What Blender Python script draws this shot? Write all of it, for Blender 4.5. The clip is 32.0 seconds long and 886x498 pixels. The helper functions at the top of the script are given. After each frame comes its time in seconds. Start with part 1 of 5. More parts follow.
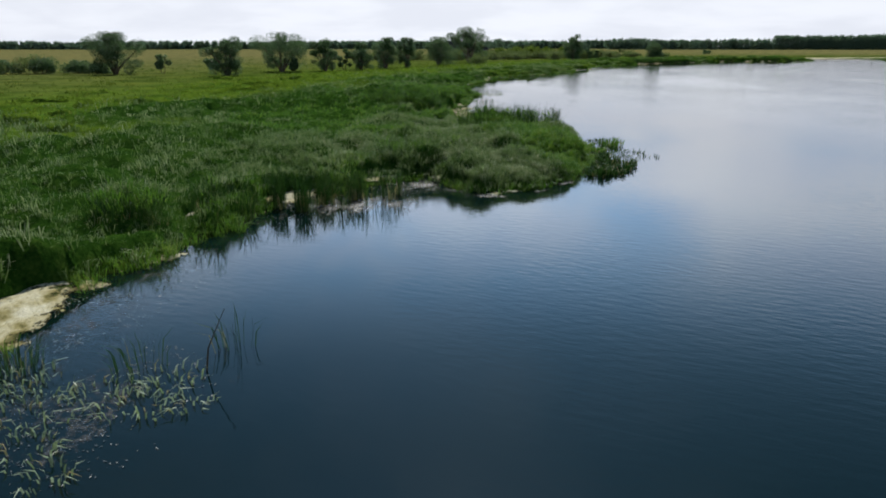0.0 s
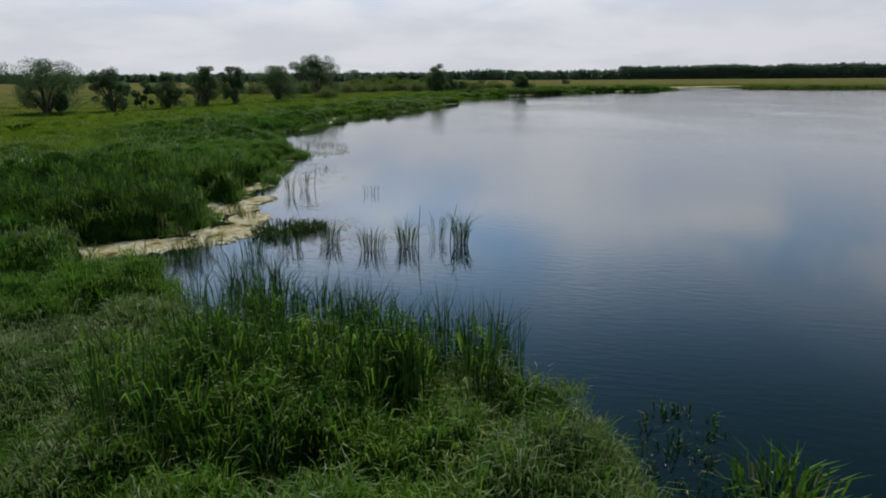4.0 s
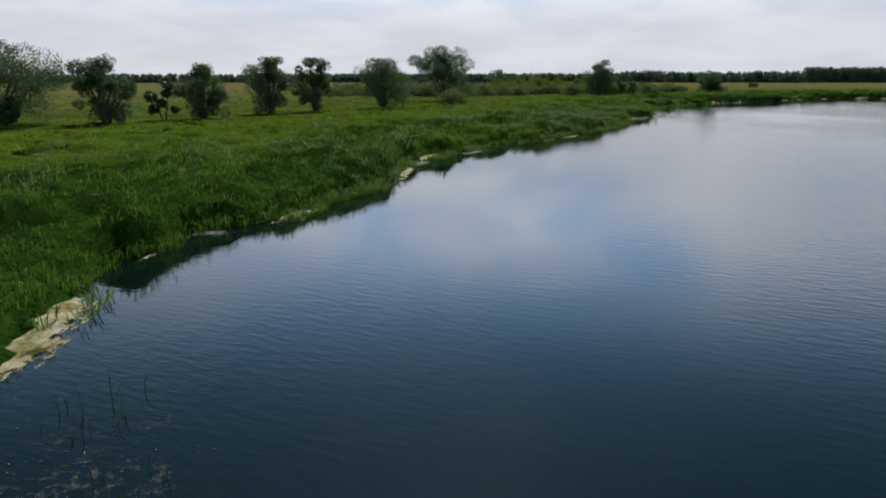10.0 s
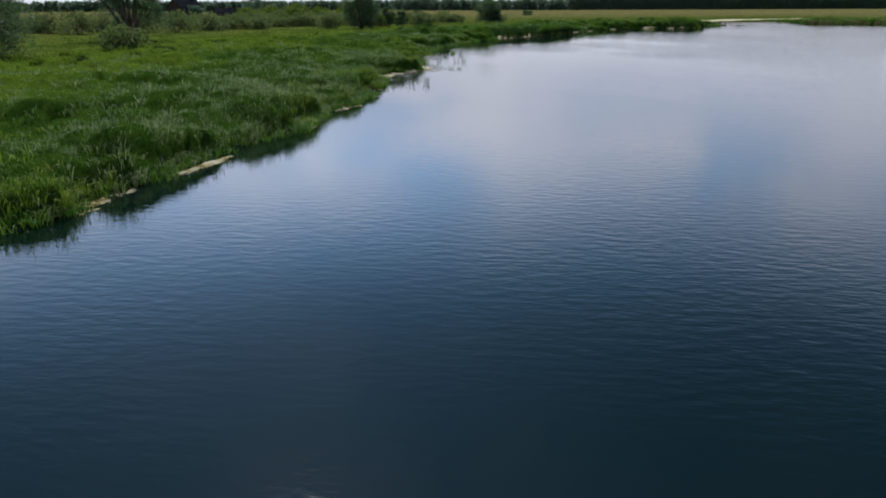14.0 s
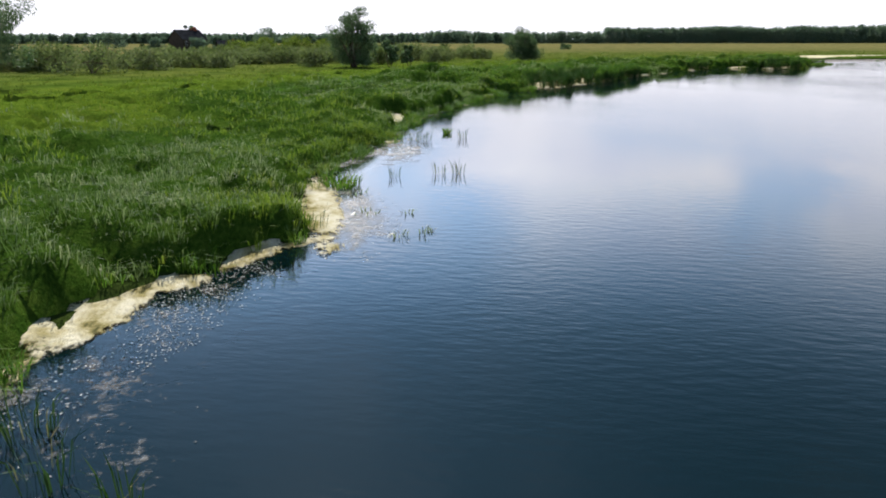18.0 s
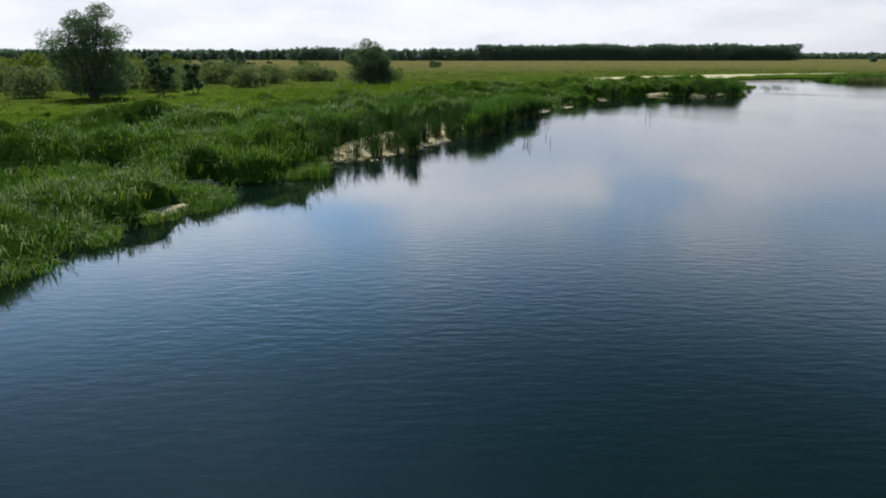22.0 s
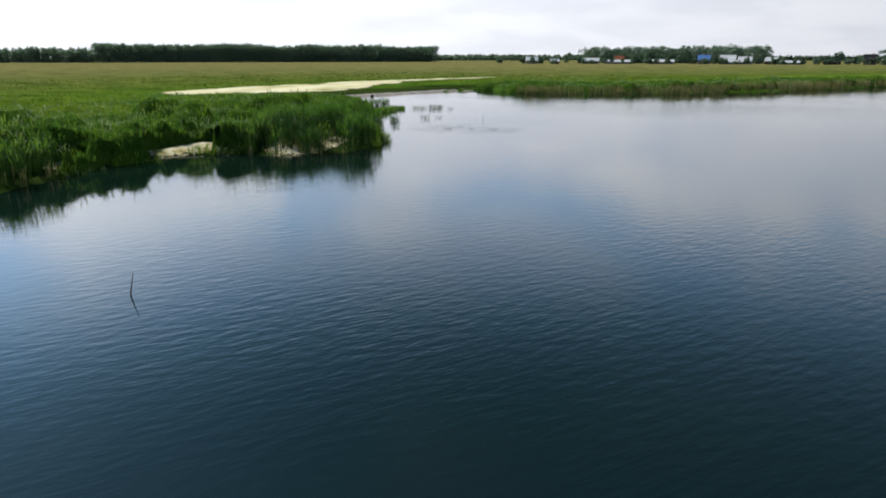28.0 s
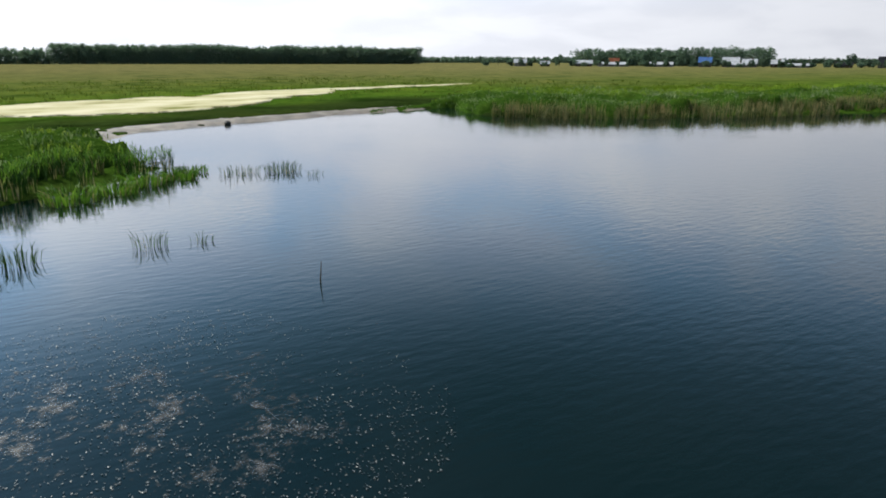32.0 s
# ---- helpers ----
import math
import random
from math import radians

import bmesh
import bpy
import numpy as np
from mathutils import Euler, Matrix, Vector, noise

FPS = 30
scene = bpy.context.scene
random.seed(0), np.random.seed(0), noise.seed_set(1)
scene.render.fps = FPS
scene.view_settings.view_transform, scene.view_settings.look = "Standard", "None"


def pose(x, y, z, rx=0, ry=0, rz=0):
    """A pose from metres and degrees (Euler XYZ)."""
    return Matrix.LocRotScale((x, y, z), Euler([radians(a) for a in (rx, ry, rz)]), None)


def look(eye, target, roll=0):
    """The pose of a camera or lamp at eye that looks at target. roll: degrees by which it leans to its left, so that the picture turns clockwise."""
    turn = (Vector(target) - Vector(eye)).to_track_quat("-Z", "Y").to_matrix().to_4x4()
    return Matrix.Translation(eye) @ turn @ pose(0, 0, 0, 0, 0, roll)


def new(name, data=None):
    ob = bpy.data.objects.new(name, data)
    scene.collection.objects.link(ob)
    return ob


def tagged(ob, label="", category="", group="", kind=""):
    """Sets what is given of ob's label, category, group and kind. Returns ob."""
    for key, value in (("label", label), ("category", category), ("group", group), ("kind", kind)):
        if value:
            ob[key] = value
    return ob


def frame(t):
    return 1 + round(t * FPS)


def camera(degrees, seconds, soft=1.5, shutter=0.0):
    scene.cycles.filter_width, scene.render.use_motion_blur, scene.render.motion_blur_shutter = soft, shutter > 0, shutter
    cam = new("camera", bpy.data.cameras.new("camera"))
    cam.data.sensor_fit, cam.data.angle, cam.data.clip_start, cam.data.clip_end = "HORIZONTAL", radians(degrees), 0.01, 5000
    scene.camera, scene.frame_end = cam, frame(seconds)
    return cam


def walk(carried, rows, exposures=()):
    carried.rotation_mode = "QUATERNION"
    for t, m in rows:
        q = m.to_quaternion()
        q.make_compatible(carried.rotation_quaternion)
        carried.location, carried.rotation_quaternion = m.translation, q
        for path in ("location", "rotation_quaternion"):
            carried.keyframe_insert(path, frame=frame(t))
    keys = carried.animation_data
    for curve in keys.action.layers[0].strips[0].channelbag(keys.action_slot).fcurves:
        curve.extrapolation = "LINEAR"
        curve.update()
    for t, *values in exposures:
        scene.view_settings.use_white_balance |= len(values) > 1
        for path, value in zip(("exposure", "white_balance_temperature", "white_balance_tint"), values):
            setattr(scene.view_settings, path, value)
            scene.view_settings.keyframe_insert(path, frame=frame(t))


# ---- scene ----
# ---- camera and its flight ----
cam = camera(67.8, 32.0, soft=1.9)
FLIGHT = [
    (0, -0.00, -0.00, 7.33, 72.87, 0.08, 0.00),
    (0.5, 0.28, 5.08, 7.19, 72.94, 0.13, -1.17),
    (1, 0.69, 10.17, 7.05, 72.86, 0.06, -1.11),
    (1.4, 0.93, 14.44, 6.99, 70.87, 0.04, -1.18),
    (1.5, 0.99, 15.53, 6.98, 69.52, 0.07, -1.33),
    (2, 1.34, 21.10, 6.93, 65.37, -0.03, -1.38),
    (2.5, 1.83, 26.74, 6.87, 72.16, 0.13, -1.04),
    (3, 2.60, 32.19, 6.80, 75.46, 0.32, -8.78),
    (3.5, 3.84, 37.45, 6.79, 75.37, 0.51, -14.30),
    (5.5, 9.34, 57.05, 7.23, 75.40, 0.15, 2.39),
    (6, 9.56, 62.06, 7.10, 75.38, 0.12, 0.36),
    (6.5, 9.89, 67.39, 6.97, 75.40, 0.14, 0.34),
    (7, 10.24, 72.76, 6.79, 75.45, 0.06, 0.39),
    (7.5, 10.50, 78.29, 6.63, 75.52, 0.10, 0.40),
    (8, 10.79, 83.91, 6.47, 75.54, 0.16, 0.44),
    (8.5, 11.26, 89.64, 6.34, 75.48, 0.07, 0.38),
    (9, 11.63, 95.19, 6.24, 75.51, 0.09, 0.37),
    (9.5, 12.04, 100.59, 6.17, 75.57, 0.13, 0.41),
    (10, 12.56, 106.05, 6.14, 75.58, 0.10, 0.49),
    (10.5, 13.32, 111.77, 6.17, 75.53, 0.22, -5.67),
    (11, 14.35, 117.63, 6.22, 75.43, 0.18, -7.77),
    (11.5, 15.70, 123.46, 6.25, 75.40, 0.11, -9.81),
    (12, 17.42, 129.12, 6.26, 75.03, 0.31, -18.83),
    (12.5, 19.68, 134.57, 6.24, 79.75, 0.23, -18.95),
    (13, 22.25, 139.96, 6.21, 81.73, 0.15, -18.88),
    (13.5, 24.89, 145.41, 6.16, 74.87, 0.24, -18.73),
    (15.5, 33.19, 168.64, 6.05, 66.19, 0.03, -15.59),
    (16, 35.69, 174.55, 6.08, 66.19, -0.04, -15.54),
    (16.5, 38.23, 180.46, 6.11, 66.58, -0.03, -15.28),
    (17, 40.80, 186.36, 6.12, 71.21, 0.11, -15.22),
    (17.5, 43.21, 192.18, 6.07, 71.20, 0.10, -15.16),
    (18, 45.64, 198.01, 6.01, 72.40, 0.12, -15.04),
    (18.5, 48.12, 203.75, 5.94, 73.93, 0.19, -14.91),
    (19, 50.61, 209.42, 5.88, 74.00, 0.24, -14.76),
    (19.5, 53.13, 215.06, 5.88, 73.93, 0.17, -20.50),
    (20, 55.77, 220.59, 5.91, 73.89, 0.14, -20.49),
    (20.5, 58.78, 226.00, 5.93, 73.80, 0.08, -25.44),
    (21, 62.06, 231.24, 5.94, 73.77, 0.07, -25.44),
    (21.5, 65.42, 236.34, 5.93, 73.79, 0.05, -25.41),
    (22, 68.72, 241.40, 5.89, 73.75, 0.02, -25.39),
    (22.5, 72.11, 246.45, 5.85, 73.72, 0.06, -25.43),
    (23, 75.77, 251.32, 5.82, 73.73, -0.05, -34.40),
    (23.5, 79.63, 255.86, 5.78, 73.72, -0.07, -34.40),
    (24, 83.62, 260.06, 5.73, 73.73, -0.09, -34.34),
    (24.5, 87.76, 263.97, 5.66, 73.77, -0.17, -37.57),
    (25, 92.15, 267.68, 5.60, 73.76, -0.25, -41.92),
    (25.5, 96.70, 271.12, 5.60, 73.81, -0.25, -43.76),
    (26, 101.25, 274.39, 5.64, 73.86, -0.10, -48.18),
    (26.5, 105.85, 277.49, 5.71, 73.80, -0.10, -48.25),
    (28.5, 125.34, 286.95, 5.89, 73.85, -0.09, -54.52),
    (29, 130.60, 289.68, 5.87, 73.82, -0.14, -54.53),
    (29.5, 135.94, 292.50, 5.84, 73.89, -0.08, -54.49),
    (30, 141.26, 295.45, 5.79, 73.94, -0.09, -54.48),
    (30.5, 146.69, 298.47, 5.73, 73.97, -0.12, -54.45),
    (31, 152.16, 301.60, 5.65, 74.01, -0.15, -54.43),
    (31.5, 157.74, 304.81, 5.57, 74.03, -0.14, -54.45),
    (32, 163.23, 307.99, 5.46, 74.05, -0.15, -54.46),
]
ROWS = [(t, pose(x, y, z, 0, 0, turn) @ pose(0, 0, 0, tilt) @ pose(0, 0, 0, 0, 0, -lean)) for t, x, y, z, tilt, lean, turn in FLIGHT]
EXPOSURES = [(0, 0.12, 6350, 5), (1.0, 0.27, 6350, 5), (1.6, 0.8, 6700, 10), (2.0, 1.3, 6600, 10), (2.5, 0.98, 6600, 10), (3.0, -0.31, 6500, 5), (6, -0.33, 6500, 5), (9, -0.28, 6450, 5), (11.5, -0.18, 6300, 5), (12.3, -0.14, 6100, 5), (13, -0.85, 6050, 10), (13.6, -0.45, 6050, 10), (15.5, 0.98, 6600, 10), (16.5, 0.98, 6600, 10), (17, 0.85, 6600, 10), (18, 0.65, 6500, 10), (19, -0.08, 6450, 5), (21, 0.1, 6450, 5), (25, 0.25, 6450, 5), (28.5, 0.46, 6450, 5), (30, 0.52, 6450, 5), (32, 0.42, 6450, 5)]
walk(cam, ROWS, EXPOSURES)

# ---- sky and sun ----
SUN_HEIGHT, SUN_TURN = radians(46), radians(2)

world = bpy.data.worlds.new("sky")
scene.world = world
world.use_nodes = True
wn, wl = world.node_tree.nodes, world.node_tree.links
wn.clear()
w_out, w_bg = wn.new("ShaderNodeOutputWorld"), wn.new("ShaderNodeBackground")
w_sky = wn.new("ShaderNodeTexSky")
w_sky.sky_type = "NISHITA"
w_sky.sun_disc = False
w_sky.sun_elevation, w_sky.sun_rotation = SUN_HEIGHT, SUN_TURN
w_sky.air_density, w_sky.dust_density, w_sky.ozone_density = 1.0, 0.1, 3.0
w_bg.inputs["Strength"].default_value = 0.10


def world_math(op, a, b=None):
    n = wn.new("ShaderNodeMath")
    n.operation = op
    for i, v in enumerate((a, b)):
        if v is None:
            continue
        if isinstance(v, (int, float)):
            n.inputs[i].default_value = v
        else:
            wl.new(v, n.inputs[i])
    return n.outputs[0]


def world_range(v, a, b, c, d):
    n = wn.new("ShaderNodeMapRange")
    n.interpolation_type = "SMOOTHSTEP"
    wl.new(v, n.inputs["Value"])
    for key, x in (("From Min", a), ("From Max", b), ("To Min", c), ("To Max", d)):
        n.inputs[key].default_value = x
    return n.outputs["Result"]


def world_mix(fac, a, b):
    n = wn.new("ShaderNodeMix")
    n.data_type = "RGBA"
    wl.new(fac, n.inputs["Factor"])
    for key, v in (("A", a), ("B", b)):
        sock = [s for s in n.inputs if s.name == key and s.type == "RGBA"][0]
        if isinstance(v, tuple):
            sock.default_value = (*v, 1)
        else:
            wl.new(v, sock)
    return [s for s in n.outputs if s.type == "RGBA"][0]


w_tc, w_sep, w_com = wn.new("ShaderNodeTexCoord"), wn.new("ShaderNodeSeparateXYZ"), wn.new("ShaderNodeCombineXYZ")
wl.new(w_tc.outputs["Generated"], w_sep.inputs[0])
up = world_math("MAXIMUM", w_sep.outputs["Z"], 0.0)
flat = world_math("ADD", up, 0.20)
wl.new(world_math("DIVIDE", w_sep.outputs["X"], flat), w_com.inputs["X"])
wl.new(world_math("DIVIDE", w_sep.outputs["Y"], flat), w_com.inputs["Y"])
w_noise = wn.new("ShaderNodeTexNoise")
wl.new(w_com.outputs[0], w_noise.inputs["Vector"])
w_noise.inputs["Scale"].default_value, w_noise.inputs["Detail"].default_value = 1.35, 6.0
w_noise.inputs["Roughness"].default_value, w_noise.inputs["Distortion"].default_value = 0.52, 0.25
cover = world_range(w_noise.outputs["Fac"], 0.39, 0.56, 0.28, 1.0)
w_noise2 = wn.new("ShaderNodeTexNoise")
wl.new(w_com.outputs[0], w_noise2.inputs["Vector"])
w_noise2.inputs["Scale"].default_value, w_noise2.inputs["Detail"].default_value = 2.3, 4.0
shade = world_range(w_noise2.outputs["Fac"], 0.35, 0.65, 0.0, 1.0)
CLOUD_LIT, CLOUD_GREY, HAZE, BLUE, DEEP = (14.5, 14.5, 15.6), (10.6, 11.3, 14.0), (7.0, 7.0, 7.8), (4.6, 8.5, 14.2), (0.8, 2.6, 5.0)
cloud = world_mix(shade, CLOUD_GREY, CLOUD_LIT)
high = world_mix(world_range(up, 0.5, 0.9, 0.65, 0.3), w_sky.outputs[0], DEEP)
low_blue = world_mix(world_range(up, 0.24, 0.58, 1.0, 0.0), high, BLUE)
cover = world_math("MULTIPLY", cover, world_range(up, 0.16, 0.40, 0.95, 0.10))
clear_sky = world_mix(cover, low_blue, cloud)
# brighter round the sun, dimmest at a right angle to it, brighter again opposite
w_dot = wn.new("ShaderNodeVectorMath")
w_dot.operation = "DOT_PRODUCT"
wl.new(w_tc.outputs["Generated"], w_dot.inputs[0])
w_dot.inputs[1].default_value = (math.sin(SUN_TURN) * math.cos(SUN_HEIGHT), math.cos(SUN_TURN) * math.cos(SUN_HEIGHT), math.sin(SUN_HEIGHT))
w_gain = wn.new("ShaderNodeVectorMath")
w_gain.operation = "SCALE"
wl.new(clear_sky, w_gain.inputs[0])
round_sun = world_math("MULTIPLY", world_math("POWER", world_math("MAXIMUM", w_dot.outputs["Value"], 0.0), 8.0), 1.65)
opposite = world_math("MULTIPLY", world_math("MAXIMUM", world_math("MULTIPLY", w_dot.outputs["Value"], -1.0), 0.0), 0.95)
glare = world_math("ADD", world_math("ADD", round_sun, opposite), world_range(w_dot.outputs["Value"], 0.05, 0.60, 0.26, 0.40))
wl.new(world_math("MULTIPLY", glare, world_range(up, 0.16, 0.46, 2.05, 0.80)), w_gain.inputs["Scale"])
clear_sky = w_gain.outputs[0]
haze = world_range(up, 0.05, 0.26, 1.0, 0.0)
veil = world_mix(world_range(w_noise.outputs["Fac"], 0.35, 0.62, 0.0, 1.0), HAZE, (7.9, 7.85, 8.6))
w_veil = wn.new("ShaderNodeVectorMath")
w_veil.operation = "SCALE"
wl.new(veil, w_veil.inputs[0])
wl.new(world_range(w_dot.outputs["Value"], 0.0, 0.75, 0.72, 1.10), w_veil.inputs["Scale"])
wl.new(world_mix(haze, clear_sky, w_veil.outputs[0]), w_bg.inputs["Color"])
wl.new(w_bg.outputs[0], w_out.inputs["Surface"])

sun = new("sun", bpy.data.lights.new("sun", "SUN"))
sun.data.energy, sun.data.angle, sun.data.color = 5.0, radians(1.0), (1.0, 0.94, 0.84)
sun_way = Vector((math.sin(SUN_TURN) * math.cos(SUN_HEIGHT), math.cos(SUN_TURN) * math.cos(SUN_HEIGHT), math.sin(SUN_HEIGHT)))
sun.matrix_world = look(sun_way * 100, (0, 0, 0))

# ---- materials ----


def material(name):
    m = bpy.data.materials.new(name)
    m.use_nodes = True
    m.node_tree.nodes.clear()
    return m, m.node_tree.nodes, m.node_tree.links


def noise_node(nodes, links, scale, detail=4.0, rough=0.55, vector=None):
    n = nodes.new("ShaderNodeTexNoise")
    n.inputs["Scale"].default_value, n.inputs["Detail"].default_value, n.inputs["Roughness"].default_value = scale, detail, rough
    if vector is not None:
        links.new(vector, n.inputs["Vector"])
    return n.outputs["Fac"]


def ramp_node(nodes, links, fac, stops):
    n = nodes.new("ShaderNodeValToRGB")
    while len(n.color_ramp.elements) < len(stops):
        n.color_ramp.elements.new(0.5)
    for e, (at, colour) in zip(n.color_ramp.elements, stops):
        e.position, e.color = at, (*colour, 1)
    links.new(fac, n.inputs["Fac"])
    return n.outputs["Color"]


def mix_node(nodes, links, fac, a, b, blend="MIX"):
    n = nodes.new("ShaderNodeMix")
    n.data_type, n.blend_type = "RGBA", blend
    if isinstance(fac, float):
        n.inputs["Factor"].default_value = fac
    else:
        links.new(fac, n.inputs["Factor"])
    for key, v in (("A", a), ("B", b)):
        sock = [s for s in n.inputs if s.name == key and s.type == "RGBA"][0]
        if isinstance(v, tuple):
            sock.default_value = (*v, 1)
        else:
            links.new(v, sock)
    return [s for s in n.outputs if s.type == "RGBA"][0]


def range_node(nodes, links, v, a, b, c=0.0, d=1.0):
    n = nodes.new("ShaderNodeMapRange")
    links.new(v, n.inputs["Value"])
    for key, x in (("From Min", a), ("From Max", b), ("To Min", c), ("To Max", d)):
        n.inputs[key].default_value = x
    return n.outputs["Result"]


def position(nodes, links, scale=(1, 1, 1), turn=0.0):
    g, mp = nodes.new("ShaderNodeNewGeometry"), nodes.new("ShaderNodeMapping")
    if turn:
        # turned first, then scaled
        mp.vector_type, mp.inputs["Rotation"].default_value, scale = "TEXTURE", (0, 0, radians(turn)), tuple(1 / v for v in scale)
    links.new(g.outputs["Position"], mp.inputs["Vector"])
    mp.inputs["Scale"].default_value = scale
    return mp.outputs[0]


def leaf_material(name, stops, patch=0.12, rough=0.6, glow=0.45, spec=0.02, through_light=(0.14, 0.22, 0.02)):
    """Thin leaves: colour from leaf to leaf and from patch to patch, with light coming through."""
    m, nodes, links = material(name)
    out, bsdf, trans, mix = (nodes.new("ShaderNode" + k) for k in ("OutputMaterial", "BsdfPrincipled", "BsdfTranslucent", "MixShader"))
    geo = nodes.new("ShaderNodeNewGeometry")
    patches = noise_node(nodes, links, patch, 5.0, 0.6, position(nodes, links))
    both = nodes.new("ShaderNodeMath")
    both.operation = "MULTIPLY_ADD"
    links.new(geo.outputs["Random Per Island"], both.inputs[0])
    both.inputs[1].default_value = 0.46
    clump = noise_node(nodes, links, patch * 5.0 + 0.5, 2.0, 0.5, position(nodes, links))
    shift = range_node(nodes, links, mix_node(nodes, links, 0.42, patches, clump), 0.34, 0.66, -0.10, 0.60)
    links.new(shift, both.inputs[2])
    colour = ramp_node(nodes, links, both.outputs[0], stops)
    links.new(colour, bsdf.inputs["Base Color"])
    bsdf.inputs["Roughness"].default_value = rough
    bsdf.inputs["Specular IOR Level"].default_value = spec
    bright = mix_node(nodes, links, 0.35, colour, through_light)
    links.new(bright, trans.inputs["Color"])
    mix.inputs["Fac"].default_value = glow
    links.new(bsdf.outputs[0], mix.inputs[1])
    links.new(trans.outputs[0], mix.inputs[2])
    links.new(mix.outputs[0], out.inputs["Surface"])
    return m


def plain_material(name, stops, scale, rough=0.8, bump=0.0, metal=0.0, stretch=(1, 1, 1), bump_scale=None, fade=0.0):
    m, nodes, links = material(name)
    out, bsdf = nodes.new("ShaderNodeOutputMaterial"), nodes.new("ShaderNodeBsdfPrincipled")
    vec = position(nodes, links, stretch)
    a, b = noise_node(nodes, links, scale, 6.0, 0.6, vec), noise_node(nodes, links, scale * 6.3, 4.0, 0.6, vec)
    both = nodes.new("ShaderNodeMath")
    both.operation = "MULTIPLY_ADD"
    links.new(b, both.inputs[0])
    both.inputs[1].default_value = 0.45
    links.new(range_node(nodes, links, a, 0.32, 0.68, -0.15, 0.70), both.inputs[2])
    links.new(ramp_node(nodes, links, both.outputs[0], stops), bsdf.inputs["Base Color"])
    bsdf.inputs["Roughness"].default_value, bsdf.inputs["Metallic"].default_value = rough, metal
    bsdf.inputs["Specular IOR Level"].default_value = 0.5 if rough < 0.7 else 0.0
    if bump:
        bp = nodes.new("ShaderNodeBump")
        bp.inputs["Strength"].default_value, bp.inputs["Distance"].default_value = bump, 0.1
        links.new(noise_node(nodes, links, bump_scale or scale * 8, 5.0, 0.6, vec), bp.inputs["Height"])
        links.new(bp.outputs[0], bsdf.inputs["Normal"])
    links.new(bsdf.outputs[0], out.inputs["Surface"])
    if fade:
        # frayed rim: the crust breaks up where it thins out
        at, clear, mix, thin = (nodes.new("ShaderNode" + k) for k in ("Attribute", "BsdfTransparent", "MixShader", "Math"))
        at.attribute_name = "thickness"
        thin.operation = "MULTIPLY_ADD"
        thin.inputs[1].default_value = fade
        links.new(noise_node(nodes, links, 3.5, 6.0, 0.75, vec), thin.inputs[0])
        links.new(at.outputs["Fac"], thin.inputs[2])
        links.new(range_node(nodes, links, thin.outputs[0], fade / 2 + 0.12, fade / 2 + 0.48), mix.inputs["Fac"])
        links.new(clear.outputs[0], mix.inputs[1])
        links.new(bsdf.outputs[0], mix.inputs[2])
        links.new(mix.outputs[0], out.inputs["Surface"])
    return m


def water_material():
    m, nodes, links = material("lake_water")
    out, bsdf = nodes.new("ShaderNodeOutputMaterial"), nodes.new("ShaderNodeBsdfPrincipled")
    deep = noise_node(nodes, links, 0.03, 3.0, 0.5, position(nodes, links))
    links.new(ramp_node(nodes, links, deep, [(0.35, (0.0014, 0.0066, 0.0078)), (0.65, (0.0026, 0.0086, 0.0066))]), bsdf.inputs["Base Color"])
    bsdf.inputs["Roughness"].default_value, bsdf.inputs["IOR"].default_value = 0.045, 1.333
    # smooth in the lee of the bank, ruffled by the wind farther out, in drifts
    at, out_far = nodes.new("ShaderNodeAttribute"), nodes.new("ShaderNodeMath")
    at.attribute_name = "offshore"
    out_far.operation = "MULTIPLY_ADD"
    links.new(range_node(nodes, links, at.outputs["Fac"], 4.0, 48.0), out_far.inputs[0])
    out_far.inputs[1].default_value = 0.26
    links.new(noise_node(nodes, links, 0.045, 3.0, 0.6, position(nodes, links, (1, 0.55, 1))), out_far.inputs[2])
    calm = out_far.outputs[0]
    waves = noise_node(nodes, links, 2.8, 2.0, 0.5, position(nodes, links, (0.55, 1.5, 1), -24))
    fine = noise_node(nodes, links, 6.0, 2.0, 0.5, position(nodes, links, (0.7, 1.4, 1), -24))
    total = nodes.new("ShaderNodeMath")
    total.operation = "MULTIPLY_ADD"
    links.new(fine, total.inputs[0])
    total.inputs[1].default_value = 0.18
    links.new(waves, total.inputs[2])
    bp = nodes.new("ShaderNodeBump")
    bp.inputs["Distance"].default_value = 0.10
    links.new(range_node(nodes, links, calm, 0.42, 0.80, 0.012, 0.16), bp.inputs["Strength"])
    links.new(total.outputs[0], bp.inputs["Height"])
    links.new(bp.outputs[0], bsdf.inputs["Normal"])
    links.new(bsdf.outputs[0], out.inputs["Surface"])
    return m


